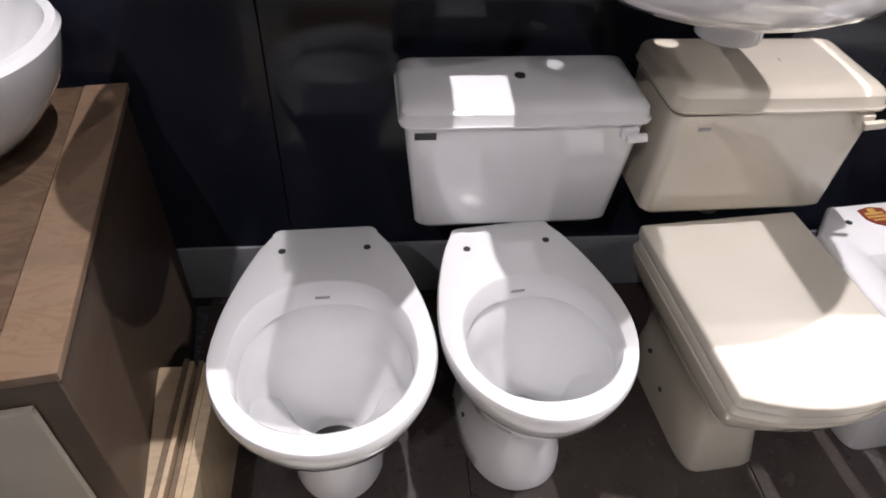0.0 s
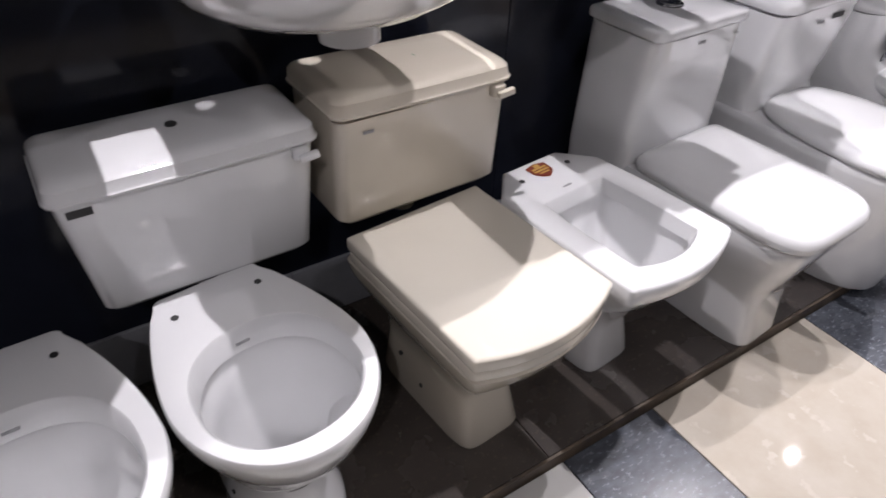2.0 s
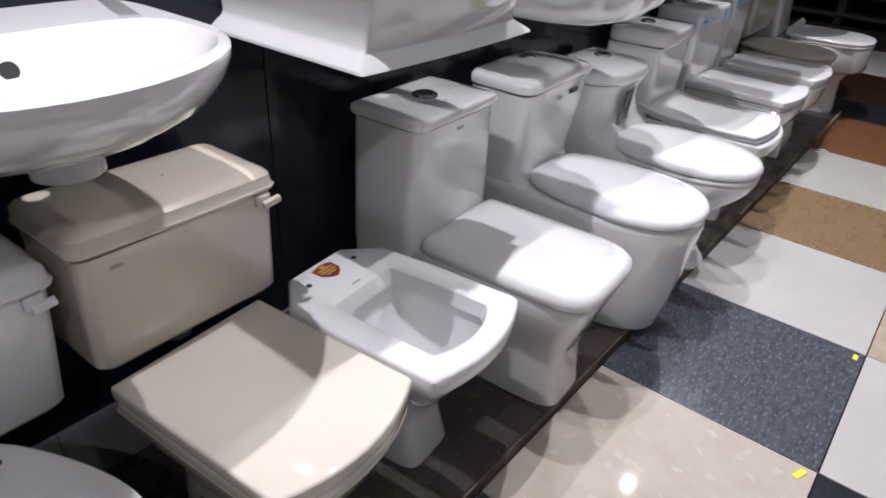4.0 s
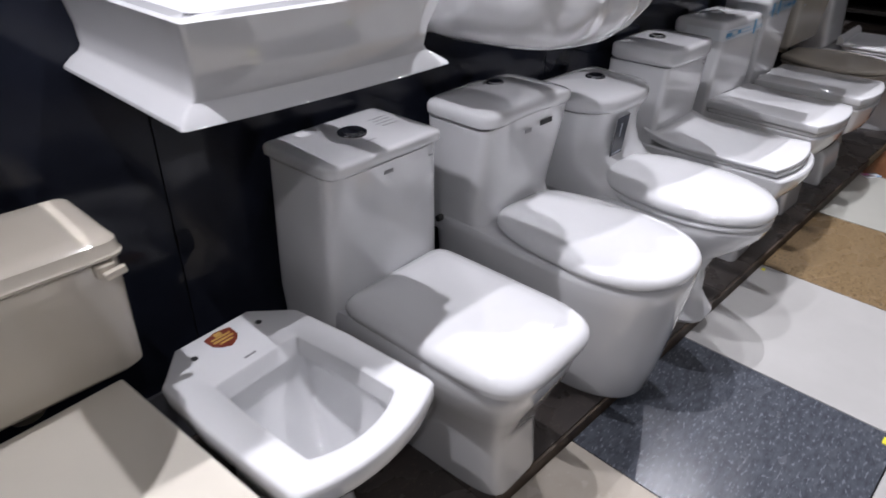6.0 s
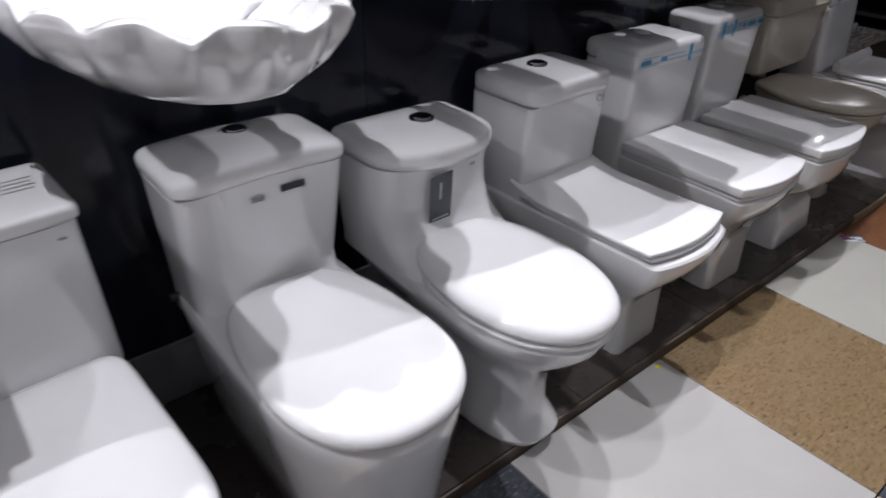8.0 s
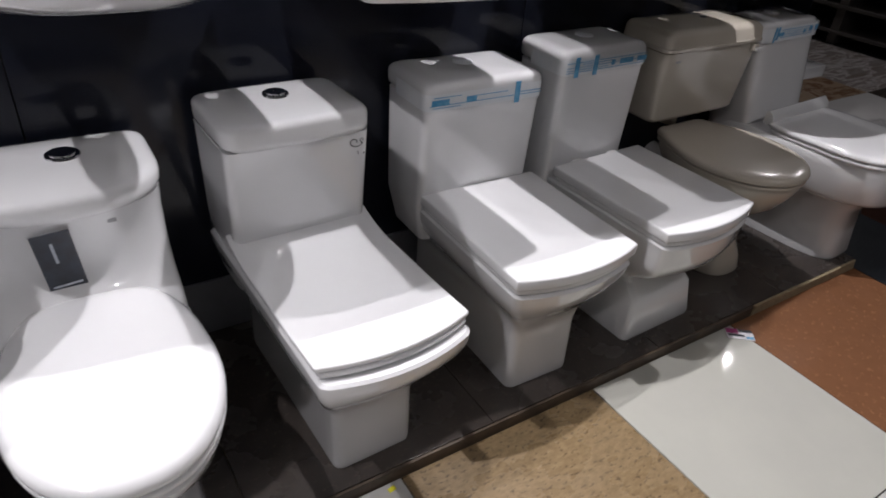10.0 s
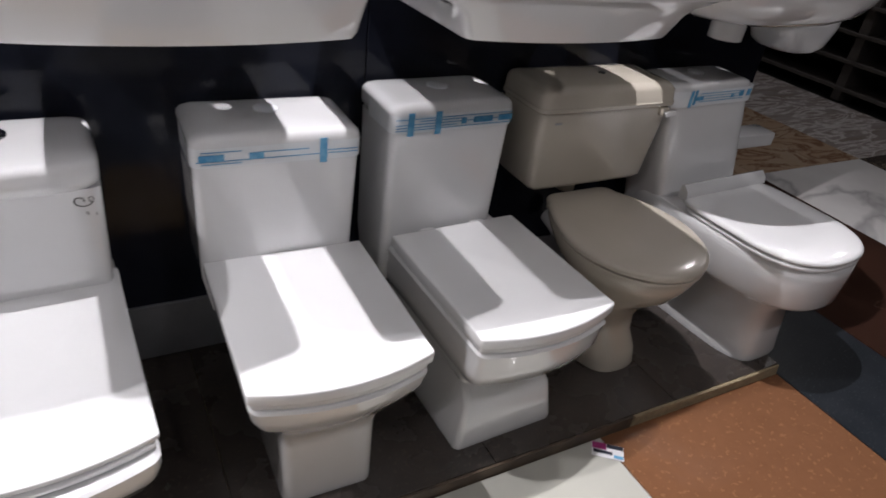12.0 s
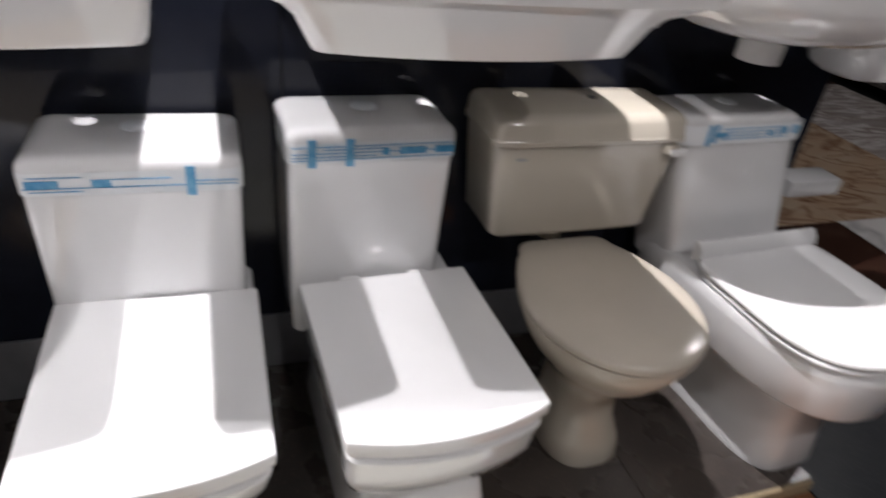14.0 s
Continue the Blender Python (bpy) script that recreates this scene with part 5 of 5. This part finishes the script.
# ---- small things on the floor ----
def tape_bit(x, y, w, h, turn):
    ob = wbox("marking_tape", -w / 2, w / 2, -h / 2, h / 2, 0, 0.0012, YELLOW)
    ob.matrix_world = pose(x, y, 0.0006, 0, 0, turn)
    tagged(ob, "yellow scrap of marking tape on a tile corner", "tape", "marking tape")


for a in ((1.585, -0.565, 0.042, 0.016, -20), (2.19, -0.575, 0.028, 0.014, 0), (2.80, -0.02, 0.018, 0.012, 10), (3.40, -0.575, 0.028, 0.014, -10), (3.47, -0.62, 0.024, 0.014, 40)):
    tape_bit(*a)


def leaflet():
    t = thing("brand_card", "small card with magenta and navy print on a tile corner", "card", pose(4.018, -0.048, 0.0, 0, 0, -38))
    part("sheet", box(bmesh.new(), -0.042, 0.042, -0.024, 0.024, 0.0006, 0.0022, 0, 0, 0), PAPER, t, "", False)
    for x0, x1, y0, y1, mat, label in ((-0.041, -0.004, 0.002, 0.023, PINK, "magenta printed block"), (-0.002, 0.041, 0.010, 0.023, S_NAVY, "navy printed bar"), (-0.038, 0.012, -0.012, -0.002, S_NAVY, "navy printed bar"), (0.016, 0.040, -0.020, -0.010, BLUE, "blue printed bar")):
        part("print_block", box(bmesh.new(), x0, x1, y0, y1, 0.0023, 0.003, 0, 0, 0), mat, t, label, False)


leaflet()


# ---- lamps ----
def downlight(x, y):
    t = thing("downlight", "round recessed ceiling downlight", "lamp", pose(x, y, CEIL), "ceiling downlights")
    bm = bmesh.new()
    for r0, r1, z0, z1 in ((0.055, 0.07, -0.008, 0.0),):
        a = [[bm.verts.new((r * math.cos(2 * math.pi * i / 24), r * math.sin(2 * math.pi * i / 24), z)) for i in range(24)] for r, z in ((r0, z1), (r0, z0), (r1, z0), (r1, z1))]
        for p, q in zip(a, a[1:]):
            for i in range(24):
                bm.faces.new((p[i], p[(i + 1) % 24], q[(i + 1) % 24], q[i]))
    part("trim_ring", bm, CHROME, t)
    bm = bmesh.new()
    bmesh.ops.create_circle(bm, cap_ends=True, radius=0.017, segments=24, matrix=Matrix.Translation((0, 0, -0.003)))
    part("lens", bm, GLOW, t, "glowing lens")


# the two added fill lamps get a downlight body as well
for x, y, k in KEY_LAMPS + AISLE_AND_FILL_LAMPS:
    downlight(x, y)


# ---- tiles laid on the floor ----
build_floor_tiles(floor_ob)
